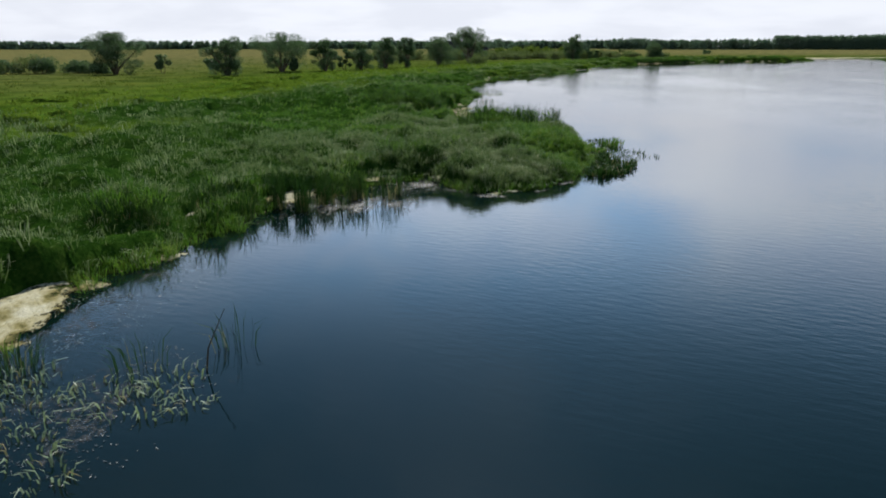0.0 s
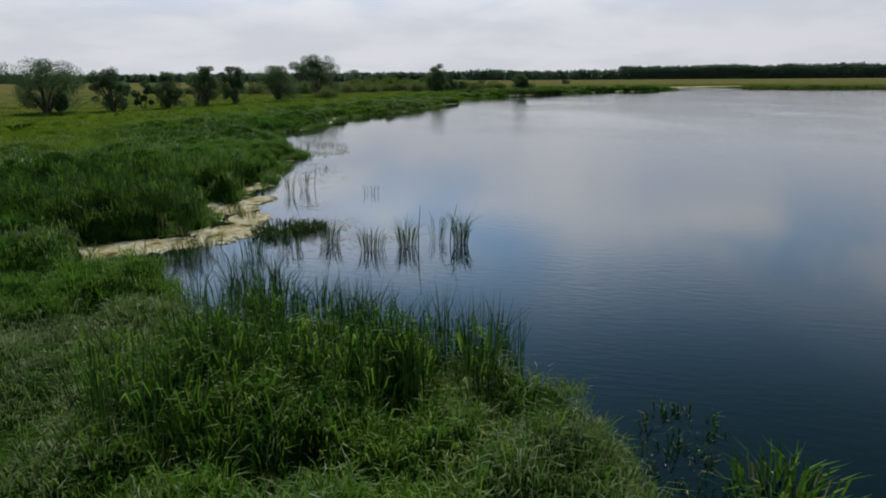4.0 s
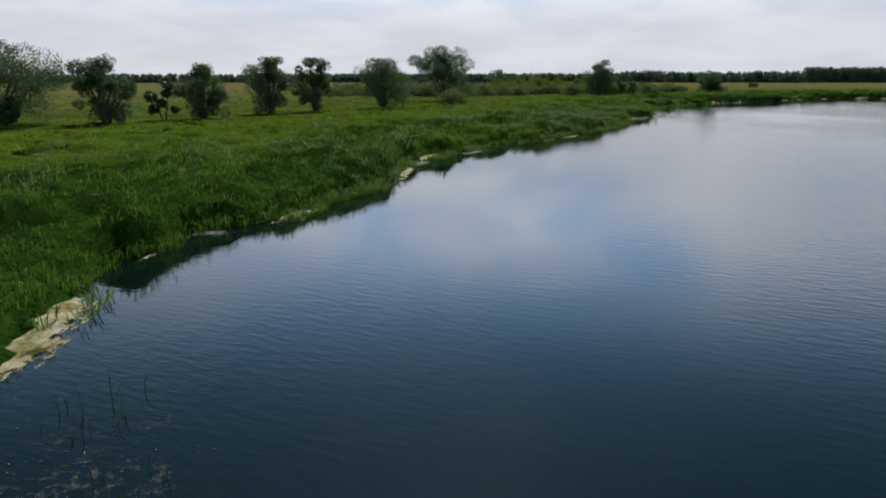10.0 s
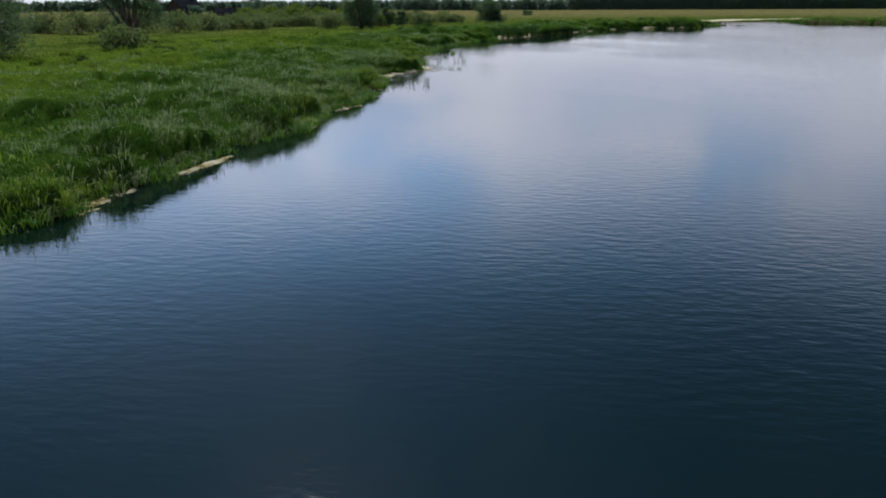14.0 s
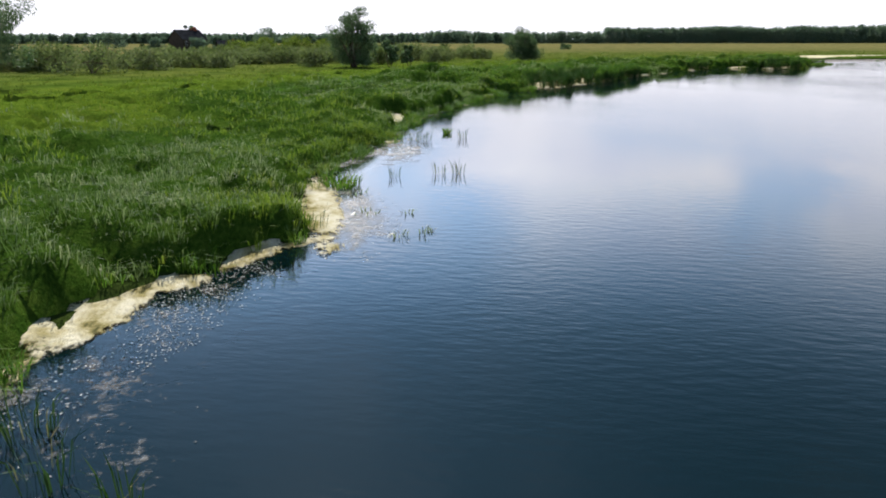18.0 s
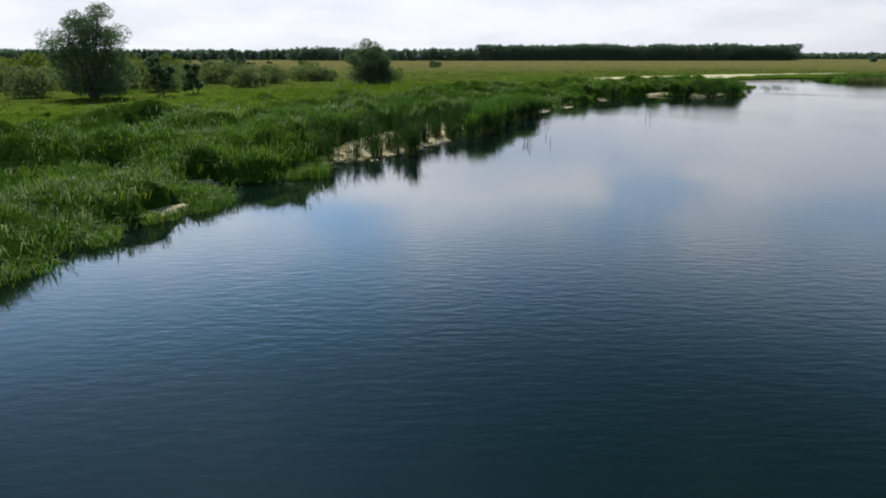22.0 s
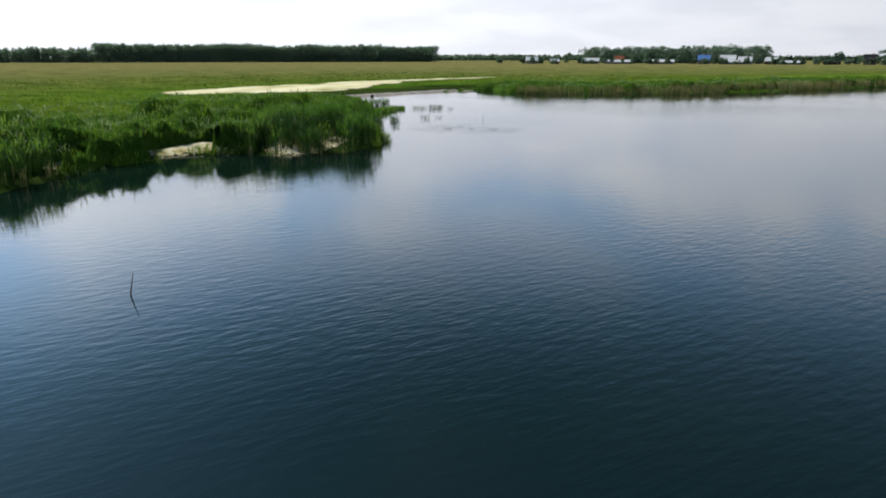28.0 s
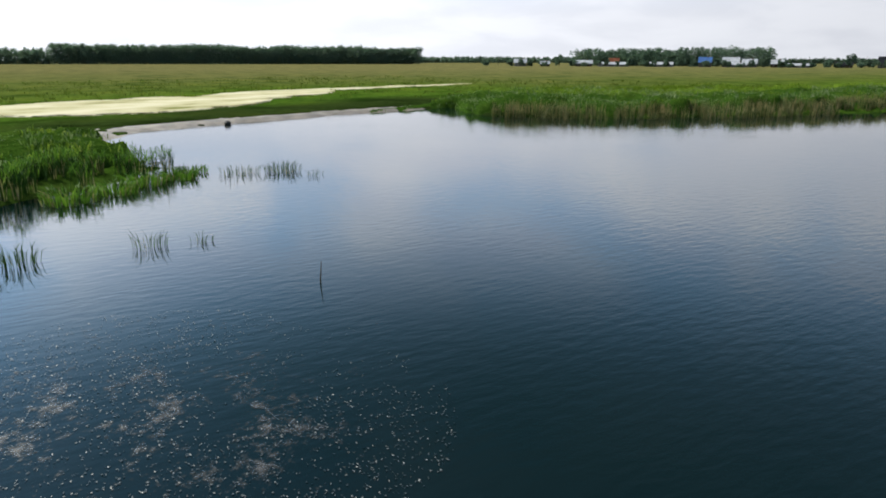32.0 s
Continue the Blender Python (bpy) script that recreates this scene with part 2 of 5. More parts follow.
def ground_material():
    """Meadow: wet dark turf by the water, fresh green behind it, straw-coloured hay field far inland."""
    m, nodes, links = material("meadow_turf")
    out, bsdf = nodes.new("ShaderNodeOutputMaterial"), nodes.new("ShaderNodeBsdfPrincipled")
    at = nodes.new("ShaderNodeAttribute")
    at.attribute_name = "shore_distance"
    big = noise_node(nodes, links, 0.018, 5.0, 0.6, position(nodes, links))
    mid = noise_node(nodes, links, 0.11, 5.0, 0.62, position(nodes, links))
    fine = noise_node(nodes, links, 1.3, 5.0, 0.7, position(nodes, links))
    warped = nodes.new("ShaderNodeMath")
    warped.operation = "MULTIPLY_ADD"
    links.new(big, warped.inputs[0])
    warped.inputs[1].default_value = 90.0
    links.new(at.outputs["Fac"], warped.inputs[2])
    belt = range_node(nodes, links, warped.outputs[0], 45.0, 345.0)
    zone = ramp_node(nodes, links, belt, [(0.0, (0.022, 0.036, 0.009)), (0.05, (0.046, 0.090, 0.011)), (0.14, (0.064, 0.106, 0.014)), (0.26, (0.076, 0.100, 0.022)), (0.45, (0.104, 0.112, 0.038)), (1.0, (0.138, 0.128, 0.054))])
    spots = ramp_node(nodes, links, mid, [(0.34, (0.45, 0.55, 0.45)), (0.52, (1.0, 1.0, 1.0)), (0.70, (1.30, 1.15, 0.95))])
    grain = ramp_node(nodes, links, fine, [(0.30, (0.55, 0.55, 0.55)), (0.70, (1.35, 1.35, 1.3))])
    c = mix_node(nodes, links, 1.0, zone, spots, "MULTIPLY")
    c = mix_node(nodes, links, 1.0, c, grain, "MULTIPLY")
    links.new(c, bsdf.inputs["Base Color"])
    bsdf.inputs["Roughness"].default_value = 0.9
    bsdf.inputs["Specular IOR Level"].default_value = 0.0
    bp = nodes.new("ShaderNodeBump")
    bp.inputs["Strength"].default_value, bp.inputs["Distance"].default_value = 0.8, 0.25
    links.new(fine, bp.inputs["Height"])
    links.new(bp.outputs[0], bsdf.inputs["Normal"])
    links.new(bsdf.outputs[0], out.inputs["Surface"])
    return m


def shade_mass_material():
    """Solid mass under the leaves: dark in the sedge to paint the shade of the gaps, fresh yellow-green in the meadow
    grass behind it.
    """
    m, nodes, links = material("marsh_shade_mass")
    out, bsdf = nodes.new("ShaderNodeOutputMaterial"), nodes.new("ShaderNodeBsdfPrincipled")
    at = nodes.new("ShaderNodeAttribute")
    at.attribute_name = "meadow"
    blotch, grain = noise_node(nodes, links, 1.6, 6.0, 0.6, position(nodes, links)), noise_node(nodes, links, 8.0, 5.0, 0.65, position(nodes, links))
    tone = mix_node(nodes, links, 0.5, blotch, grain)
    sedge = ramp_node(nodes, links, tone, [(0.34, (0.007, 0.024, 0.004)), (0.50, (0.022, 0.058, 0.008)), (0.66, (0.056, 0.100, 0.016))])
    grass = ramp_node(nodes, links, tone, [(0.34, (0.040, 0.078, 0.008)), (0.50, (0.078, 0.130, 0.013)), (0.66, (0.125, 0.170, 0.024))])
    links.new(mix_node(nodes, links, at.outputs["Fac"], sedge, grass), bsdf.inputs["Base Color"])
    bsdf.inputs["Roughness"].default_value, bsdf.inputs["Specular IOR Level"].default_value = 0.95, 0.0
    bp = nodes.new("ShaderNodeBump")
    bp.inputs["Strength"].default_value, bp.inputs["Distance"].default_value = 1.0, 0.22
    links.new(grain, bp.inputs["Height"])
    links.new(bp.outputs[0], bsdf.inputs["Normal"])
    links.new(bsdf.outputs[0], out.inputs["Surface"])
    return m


def scum_material():
    """A broken film on the water: pale flecks and grey scum with clear water between, thinning out with the film's thickness."""
    m, nodes, links = material("water_scum")
    out, bsdf, clear, mix = (nodes.new("ShaderNode" + k) for k in ("OutputMaterial", "BsdfPrincipled", "BsdfTransparent", "MixShader"))
    at = nodes.new("ShaderNodeAttribute")
    at.attribute_name = "thickness"
    a = noise_node(nodes, links, 0.9, 5.0, 0.7, position(nodes, links, (1, 0.7, 1)))
    b = noise_node(nodes, links, 5.5, 5.0, 0.75, position(nodes, links))
    both = nodes.new("ShaderNodeMath")
    both.operation = "MULTIPLY_ADD"
    links.new(b, both.inputs[0])
    both.inputs[1].default_value = 0.9
    links.new(a, both.inputs[2])
    total = nodes.new("ShaderNodeMath")
    total.operation = "MULTIPLY_ADD"
    links.new(at.outputs["Fac"], total.inputs[0])
    total.inputs[1].default_value = 0.55
    links.new(both.outputs[0], total.inputs[2])
    links.new(range_node(nodes, links, total.outputs[0], 1.26, 1.52, 0.0, 0.88), mix.inputs["Fac"])
    links.new(ramp_node(nodes, links, noise_node(nodes, links, 13.0, 3.0, 0.7, position(nodes, links)), [(0.36, (0.012, 0.015, 0.020)), (0.54, (0.036, 0.038, 0.046)), (0.70, (0.19, 0.185, 0.19))]), bsdf.inputs["Base Color"])
    bsdf.inputs["Roughness"].default_value = 0.55
    links.new(clear.outputs[0], mix.inputs[1])
    links.new(bsdf.outputs[0], mix.inputs[2])
    links.new(mix.outputs[0], out.inputs["Surface"])
    return m


M_WATER, M_GROUND, M_SCUM, M_SHADE_MASS = water_material(), ground_material(), scum_material(), shade_mass_material()
M_MUD = plain_material("dry_algae_mud", [(0.10, (0.06, 0.06, 0.025)), (0.28, (0.22, 0.19, 0.085)), (0.48, (0.36, 0.325, 0.205)), (0.80, (0.49, 0.46, 0.355))], 1.1, 0.9, 1.0, stretch=(1.0, 0.6, 1), bump_scale=7.0, fade=3.2)
M_LITTER = plain_material("pale_leaf_litter", [(0.2, (0.010, 0.018, 0.018)), (0.55, (0.030, 0.042, 0.048)), (0.9, (0.11, 0.12, 0.13))], 7.0, 0.5)

M_STEM = plain_material("dead_stem", [(0.2, (0.05, 0.04, 0.025)), (0.8, (0.12, 0.095, 0.06))], 3.0, 0.8)
M_SALT = plain_material("pale_dry_mud", [(0.12, (0.17, 0.18, 0.06)), (0.34, (0.40, 0.37, 0.22)), (0.8, (0.56, 0.52, 0.37))], 0.16, 0.9, 0.3, stretch=(0.5, 1, 1), fade=1.2)
M_SEDGE = leaf_material("sedge_leaf", [(0.0, (0.013, 0.046, 0.006)), (0.3, (0.042, 0.112, 0.011)), (0.6, (0.098, 0.195, 0.021)), (0.85, (0.175, 0.245, 0.036)), (1.0, (0.27, 0.29, 0.09))], 0.28, 0.5, 0.40, 0.08, (0.11, 0.23, 0.02))
# copy of the sedge leaf, brightened and yellowed as if in stronger sun
M_SUNNY_SEDGE = leaf_material("sunlit_sedge_leaf", [(0.0, (0.022, 0.056, 0.005)), (0.3, (0.068, 0.130, 0.010)), (0.6, (0.140, 0.215, 0.020)), (0.85, (0.210, 0.260, 0.036)), (1.0, (0.29, 0.30, 0.09))], 0.28, 0.5, 0.40, 0.08, (0.15, 0.23, 0.02))
M_FRESH = leaf_material("fresh_meadow_leaf", [(0.0, (0.042, 0.082, 0.006)), (0.35, (0.088, 0.150, 0.010)), (0.7, (0.145, 0.200, 0.018)), (1.0, (0.22, 0.22, 0.055))], 0.10, 0.6, 0.4)
M_SILVER = leaf_material("grey_reed_leaf", [(0.0, (0.022, 0.054, 0.011)), (0.30, (0.060, 0.115, 0.028)), (0.58, (0.155, 0.205, 0.085)), (1.0, (0.40, 0.42, 0.25))], 0.2, 0.5, 0.4, 0.12, (0.13, 0.21, 0.03))
M_CATTAIL = leaf_material("cattail_leaf", [(0.0, (0.008, 0.026, 0.006)), (0.4, (0.018, 0.048, 0.010)), (0.75, (0.044, 0.086, 0.018)), (1.0, (0.12, 0.14, 0.05))], 0.30, 0.5, 0.25, 0.05, (0.05, 0.13, 0.02))
# green leaf whitened, so the colour carries backlight and sheen
M_PALE = leaf_material("pale_backlit_water_leaf", [(0.0, (0.10, 0.15, 0.06)), (0.5, (0.24, 0.30, 0.17)), (1.0, (0.42, 0.46, 0.34))], 0.5, 0.35, 0.35, 0.4)
M_STRAW = leaf_material("dead_reed_leaf", [(0.0, (0.13, 0.10, 0.045)), (0.5, (0.26, 0.21, 0.10)), (1.0, (0.40, 0.35, 0.20))], 0.2, 0.6, 0.3)
M_GRASS = leaf_material("meadow_grass", [(0.0, (0.034, 0.062, 0.008)), (0.4, (0.062, 0.092, 0.013)), (0.75, (0.105, 0.118, 0.024)), (1.0, (0.18, 0.155, 0.055))], 0.05)
M_WILLOW = leaf_material("willow_leaf", [(0.0, (0.024, 0.052, 0.022)), (0.4, (0.058, 0.098, 0.044)), (0.75, (0.115, 0.155, 0.082)), (1.0, (0.20, 0.235, 0.145))], 0.25, 0.5, 0.42, 0.10, (0.10, 0.20, 0.05))
M_SHRUB = leaf_material("shrub_leaf", [(0.0, (0.048, 0.070, 0.026)), (0.4, (0.098, 0.126, 0.052)), (0.75, (0.160, 0.182, 0.090)), (1.0, (0.23, 0.235, 0.135))], 0.12, 0.6, 0.42)
M_LIME = leaf_material("fresh_shrub_leaf", [(0.0, (0.050, 0.080, 0.012)), (0.5, (0.110, 0.155, 0.022)), (1.0, (0.18, 0.22, 0.045))], 0.3, 0.5, 0.4)
# distant leaves, paled and blued so the colour carries the haze
M_HAZY_WOODS = leaf_material("hazed_forest_leaf", [(0.0, (0.070, 0.115, 0.085)), (0.4, (0.100, 0.150, 0.108)), (0.75, (0.135, 0.185, 0.130)), (1.0, (0.17, 0.215, 0.15))], 0.03, 0.8, 0.5, 0.0, (0.11, 0.19, 0.08))
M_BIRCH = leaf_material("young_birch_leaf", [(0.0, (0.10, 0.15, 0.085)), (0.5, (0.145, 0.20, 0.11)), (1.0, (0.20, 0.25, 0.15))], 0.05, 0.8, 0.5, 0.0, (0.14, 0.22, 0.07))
M_BARK = plain_material("willow_bark", [(0.2, (0.05, 0.038, 0.026)), (0.6, (0.12, 0.095, 0.07)), (0.9, (0.2, 0.17, 0.13))], 2.0, 0.9, 0.6, stretch=(1, 1, 0.25))

# ---- the plan: shore, mud, reeds ----
# the bank, with the land on its left, from behind the start to the bay
BANK = [(-60, -400), (-18, -60), (-14.5, 0), (-11, 14), (-11.5, 20), (-9, 28.5), (-5.4, 34.2), (-3, 37.2), (-0.8, 38.4), (0.6, 36.2), (2, 34.2), (5, 35.2), (7.6, 37.8), (9.2, 41.3), (9.6, 44), (9.2, 46.5), (10.4, 54), (6, 58),
        (2, 61), (0.4, 64.8), (-5, 69.8), (-4.6, 72.0), (0.2, 75), (1.5, 82), (2, 88), (3.5, 96), (2.9, 100), (3.7, 101.4), (5.2, 103.6), (4.6, 105), (1.9, 107), (1.8, 114), (2.6, 121), (1.1, 125), (1.0, 128.7), (2.0, 131.4),
        (5.1, 135.2), (6.7, 140.2), (8.3, 142.6), (9.6, 148), (10, 155.5), (11, 158), (12.6, 161.2), (14.7, 165.9), (17.6, 170.1), (21.2, 173.7), (26, 180.5), (31.4, 188.4), (33, 192.4), (37.6, 201.3), (39.2, 206), (40.4, 211.2), (41, 215), (46.2, 218.6), (47.4, 228), (53, 238), (57, 250), (65.8, 262.5), (68, 266.6), (70.6, 268.9), (72.2, 272.6), (75.3, 273.8), (79, 278.2), (83, 281), (92, 287.5)]
# the reed point, the bay behind it and the far bank
BAY = [(105, 299), (118, 310), (130, 317.5), (137, 321), (143, 322.3), (146.5, 319.3), (148.5, 316.8), (152, 315), (156, 316.5), (160.5, 321), (166, 326.5), (172, 335), (183, 340), (184, 349), (190, 357.5), (213, 358), (230, 354),
       (221.5, 346), (226, 333), (252, 312), (284, 299), (400, 240), (900, 20), (4900, -1200), (4900, 4900), (-4900, 4900), (-4900, -4900), (-400, -4900)]
SHORE = np.array(BANK + BAY, float)
# dry algae and mud: centre, half lengths, turn
MUD = [(-12.2, 16.6, 1.3, 3.8, 0), (-7.6, 32.3, 2.0, 0.9, 40), (-2.5, 71.2, 5.5, 1.7, 8), (1.8, 73.4, 1.9, 2.2, -30), (2.4, 76.4, 1.3, 2.4, 0), (1.4, 79.2, 1.6, 2.2, 35), (2.5, 81.6, 1.0, 2.0, -30), (1.9, 86.4, 0.8, 1.9, -10), (2.2, 91, 0.8, 1.5, -20), (2.9, 115.2, 0.6, 2.0, -10), (2.4, 121.5, 0.55, 3.6, 12), (10.9, 158.8, 0.5, 2.0, -20), (-10.4, 29.0, 0.6, 2.2, -25), (5.6, 136.4, 0.3, 1.6, -25),
       (9.7, 151, 0.35, 3.0, -4), (26, 179.5, 0.35, 2.0, -35), (41.5, 213.4, 1.0, 2.4, -25), (43.0, 215.2, 1.2, 0.7, 20), (45.0, 217.2, 0.6, 1.7, -35), (47.5, 222.5, 0.85, 6.5, -3), (55.4, 248.6, 0.9, 4.2, -14),
       (71.6, 273.6, 1.0, 1.4, 0), (69.6, 268.6, 1.5, 0.55, 42), (87.8, 287.0, 3.4, 13.5, -45), (111.2, 304.5, 0.75, 2.6, -45), (117.5, 308.6, 0.5, 1.8, -50), (129.2, 317.4, 2.0, 0.9, 40), (137, 322.6, 2.2, 0.8, 25), (145.5, 323, 4.0, 1.7, -12), (151, 318.6, 4.5, 2.6, 15), (-3.6, 36.8, 1.6, 0.7, 40), (0.2, 37.6, 1.6, 0.6, -40), (3.6, 107, 0.4, 1.2, 0), (3.0, 98, 0.9, 0.6, 0),
       (43.8, 241, 2.6, 0.9, -20), (40.3, 239.3, 2.0, 0.8, 0)]
# tall reeds and cattails: centre, half lengths, turn
REEDS = [(-5.5, 31.5, 4.5, 1.6, 20), (-1.4, 39.4, 3.4, 0.8, 15), (5.6, 55.2, 4.6, 3.0, 15), (-4.2, 74.6, 5.5, 1.7, -6), (4.5, 59.5, 1.6, 3.5, 40), (-5.0, 80, 5.5, 7.0, 0), (-9, 88, 9, 6, 0), (0.2, 86, 1.5, 5, 0),
         (84.5, 291.5, 3.6, 13.5, -45), (82, 280.5, 3.0, 6.0, -45), (95.3, 292.2, 2.9, 13.0, -48), (87, 284, 2.2, 6.0, -45), (90.5, 284.5, 2.2, 9.5, -47), (108, 301, 3.0, 5.0, -45), (151.5, 318.0, 6.5, 3.4, 15), (155.5, 323.5, 9.5, 3.2, 30), (131, 319, 6, 1.2, 25), (-11.5, 27, 1.5, 4.0, -30), (164, 326, 2.0, 5.0, -40), (178, 339, 7, 2.0, 15),
         (224.5, 338, 2.6, 8.5, 15), (240, 322.5, 3.6, 17, 52), (268, 308, 3.8, 22, 65), (312, 287, 4, 32, 63), (102.5, 297.2, 1.2, 6, -45)]


# where the marsh stands tallest, behind the reeds
HIGH = [(84, 296, 14, 34, -48), (135, 326, 36, 10, 15), (-6, 84, 12, 12, 0)]
# short turf and bare ground behind the bay
LOW = [(222, 368, 62, 10.5, 4)]
SALT = [(207, 383, 19, 12.5, 12), (189, 384.5, 9, 6, 8), (231, 390, 19, 8, 20), (262, 394.5, 30, 2.6, -5)]


def value_noise(x, y, size, seed):
    """Smooth noise between 0 and 1 with cells of that size."""
    x, y = np.asarray(x) / size, np.asarray(y) / size
    i, j = np.floor(x).astype(np.int64), np.floor(y).astype(np.int64)
    u, v = x - i, y - j
    u, v = u * u * (3 - 2 * u), v * v * (3 - 2 * v)

    def at(a, b):
        h = (a * 374761393 + b * 668265263 + seed * 974634533) & 0x7FFFFFFF
        h = ((h ^ (h >> 13)) * 1274126177) & 0x7FFFFFFF
        return ((h ^ (h >> 16)) & 0xFFFF) / 65535.0

    return (at(i, j) * (1 - u) + at(i + 1, j) * u) * (1 - v) + (at(i, j + 1) * (1 - u) + at(i + 1, j + 1) * u) * v


def shore_distance(x, y):
    """Metres inland from the water's edge; negative over the lake."""
    x, y = np.asarray(x, float), np.asarray(y, float)
    best, inside = np.full(x.shape, 1e18), np.zeros(x.shape, bool)
    for (ax, ay), (bx, by) in zip(SHORE, np.roll(SHORE, -1, 0)):
        dx, dy = bx - ax, by - ay
        k = np.clip(((x - ax) * dx + (y - ay) * dy) / (dx * dx + dy * dy), 0, 1)
        best = np.minimum(best, (x - ax - k * dx) ** 2 + (y - ay - k * dy) ** 2)
        if ay != by:
            inside ^= ((ay > y) != (by > y)) & (x < dx * (y - ay) / dy + ax)
    d = np.sqrt(best)
    rag = (value_noise(x, y, 3.1, 11) - 0.5) * 1.6 + (value_noise(x, y, 1.1, 12) - 0.5) * 0.8
    return np.where(inside, d, -d) + rag * np.exp(-d / 8)


def within(zones, x, y):
    """How deep the point lies in any of the ellipses: 1 at a centre, 0 at the rim and beyond."""
    best = np.zeros(np.shape(x))
    for cx, cy, rx, ry, turn in zones:
        c, s = math.cos(radians(turn)), math.sin(radians(turn))
        u, v = (x - cx) * c + (y - cy) * s, -(x - cx) * s + (y - cy) * c
        best = np.maximum(best, 1 - (u / rx) ** 2 - (v / ry) ** 2)
    return best


def beyond(zones, x, y):
    """How far outside all of the ellipses the point lies: 0 at a rim, 1 at 1.4 times the half lengths."""
    best = np.full(np.shape(x), 1e9)
    for cx, cy, rx, ry, turn in zones:
        c, s = math.cos(radians(turn)), math.sin(radians(turn))
        u, v = (x - cx) * c + (y - cy) * s, -(x - cx) * s + (y - cy) * c
        best = np.minimum(best, (u / rx) ** 2 + (v / ry) ** 2 - 1)
    return np.maximum(best, 0)


def ground_height(x, y, d):
    land = 0.28 * np.clip(d / 3, 0, 1) + 0.10 * np.clip(d / 0.6, 0, 1) + 0.35 * np.clip((d - 40) / 160, 0, 1) + (value_noise(x, y, 6, 3) - 0.5) * 0.16 * np.clip(d / 4, 0, 1)
    return np.where(d > 0, land, np.maximum(d * 0.28, -1.6))


def mesh_object(name, verts, faces, mat, smooth=True, parent=None, label=""):
    """A mesh from arrays; faces all have the same number of corners."""
    verts, faces = np.asarray(verts, np.float32), np.asarray(faces, np.int32)
    me = bpy.data.meshes.new(name)
    n, k = faces.shape
    me.vertices.add(len(verts))
    me.vertices.foreach_set("co", verts.ravel())
    me.loops.add(n * k)
    me.loops.foreach_set("vertex_index", faces.ravel())
    me.polygons.add(n)
    me.polygons.foreach_set("loop_start", np.arange(0, n * k, k, dtype=np.int32))
    me.polygons.foreach_set("use_smooth", np.full(n, smooth))
    me.update(calc_edges=True)
    me.materials.append(mat)
    ob = new(name, me)
    if parent is not None:
        ob.parent = parent
    if label:
        ob["label"] = label
    return ob


def part(name, bm, mat, parent, label=""):
    me = bpy.data.meshes.new(name)
    bm.to_mesh(me)
    bm.free()
    me.materials.append(mat)
    ob = new(name, me)
    ob.parent = parent
    if label:
        ob["label"] = label
    return ob


def spread(lo, hi, step, far, grow=1.28):
    """Even steps from lo to hi, then longer and longer ones out to far on both sides."""
    mid, s = list(np.arange(lo, hi + step, step)), step
    a, b = [lo], [mid[-1]]
    while b[-1] < far or a[-1] > -far:
        s = min(s * grow, 400)
        a.append(max(a[-1] - s, -far)) if a[-1] > -far else None
        b.append(min(b[-1] + s, far)) if b[-1] < far else None
    return np.array(a[:0:-1] + mid + b[1:])


# ---- ground and lake ----
gx, gy = spread(-45, 265, 2.0, 4800), spread(-8, 385, 2.0, 4800)
GX, GY = np.meshgrid(gx, gy)
GD = shore_distance(GX, GY)
GZ = ground_height(GX, GY, GD)
idx = np.arange(GX.size).reshape(GX.shape)
quads = np.stack([idx[:-1, :-1], idx[:-1, 1:], idx[1:, 1:], idx[1:, :-1]], -1).reshape(-1, 4)
ground = mesh_object("ground", np.stack([GX, GY, GZ], -1).reshape(-1, 3), quads, M_GROUND)
attr = ground.data.attributes.new("shore_distance", "FLOAT", "POINT")
attr.data.foreach_set("value", GD.ravel().astype(np.float32))
tagged(ground, "flat green marsh meadow turning to straw-coloured field", "ground", kind="structure")

WX, WY = np.meshgrid(spread(-25, 320, 5.0, 4800), spread(-15, 380, 5.0, 4800))
ids = np.arange(WX.size).reshape(WX.shape)
water = mesh_object("water", np.stack([WX, WY, WX * 0], -1).reshape(-1, 3), np.stack([ids[:-1, :-1], ids[:-1, 1:], ids[1:, 1:], ids[1:, :-1]], -1).reshape(-1, 4), M_WATER, False)
water.data.attributes.new("offshore", "FLOAT", "POINT").data.foreach_set("value", np.maximum(-shore_distance(WX, WY), 0).ravel().astype(np.float32))
tagged(water, "calm dark blue lake water mirroring the cloudy sky", "lake", kind="structure")


def patch_sheet(name, x0, x1, y0, y1, step, mask, height, mat):
    """A thin lumpy slab over the cells of a grid where mask(x, y) is positive."""
    xs, ys = np.meshgrid(np.arange(x0, x1, step), np.arange(y0, y1, step))
    m = mask(xs, ys)
    z = height(xs, ys) * np.clip(m * 5 + 0.35, 0.0, 1) - 0.04
    ids = np.arange(xs.size).reshape(xs.shape)
    keep = (m[:-1, :-1] > 0) | (m[1:, 1:] > 0) | (m[1:, :-1] > 0) | (m[:-1, 1:] > 0)
    q = np.stack([ids[:-1, :-1], ids[:-1, 1:], ids[1:, 1:], ids[1:, :-1]], -1)[keep]
    used, q = np.unique(q, return_inverse=True)
    ob = mesh_object(name, np.stack([xs, ys, z], -1).reshape(-1, 3)[used], q.reshape(-1, 4), mat)
    ob.data.attributes.new("thickness", "FLOAT", "POINT").data.foreach_set("value", np.clip(m * 1.5, 0, 1).ravel()[used].astype(np.float32))
    return ob


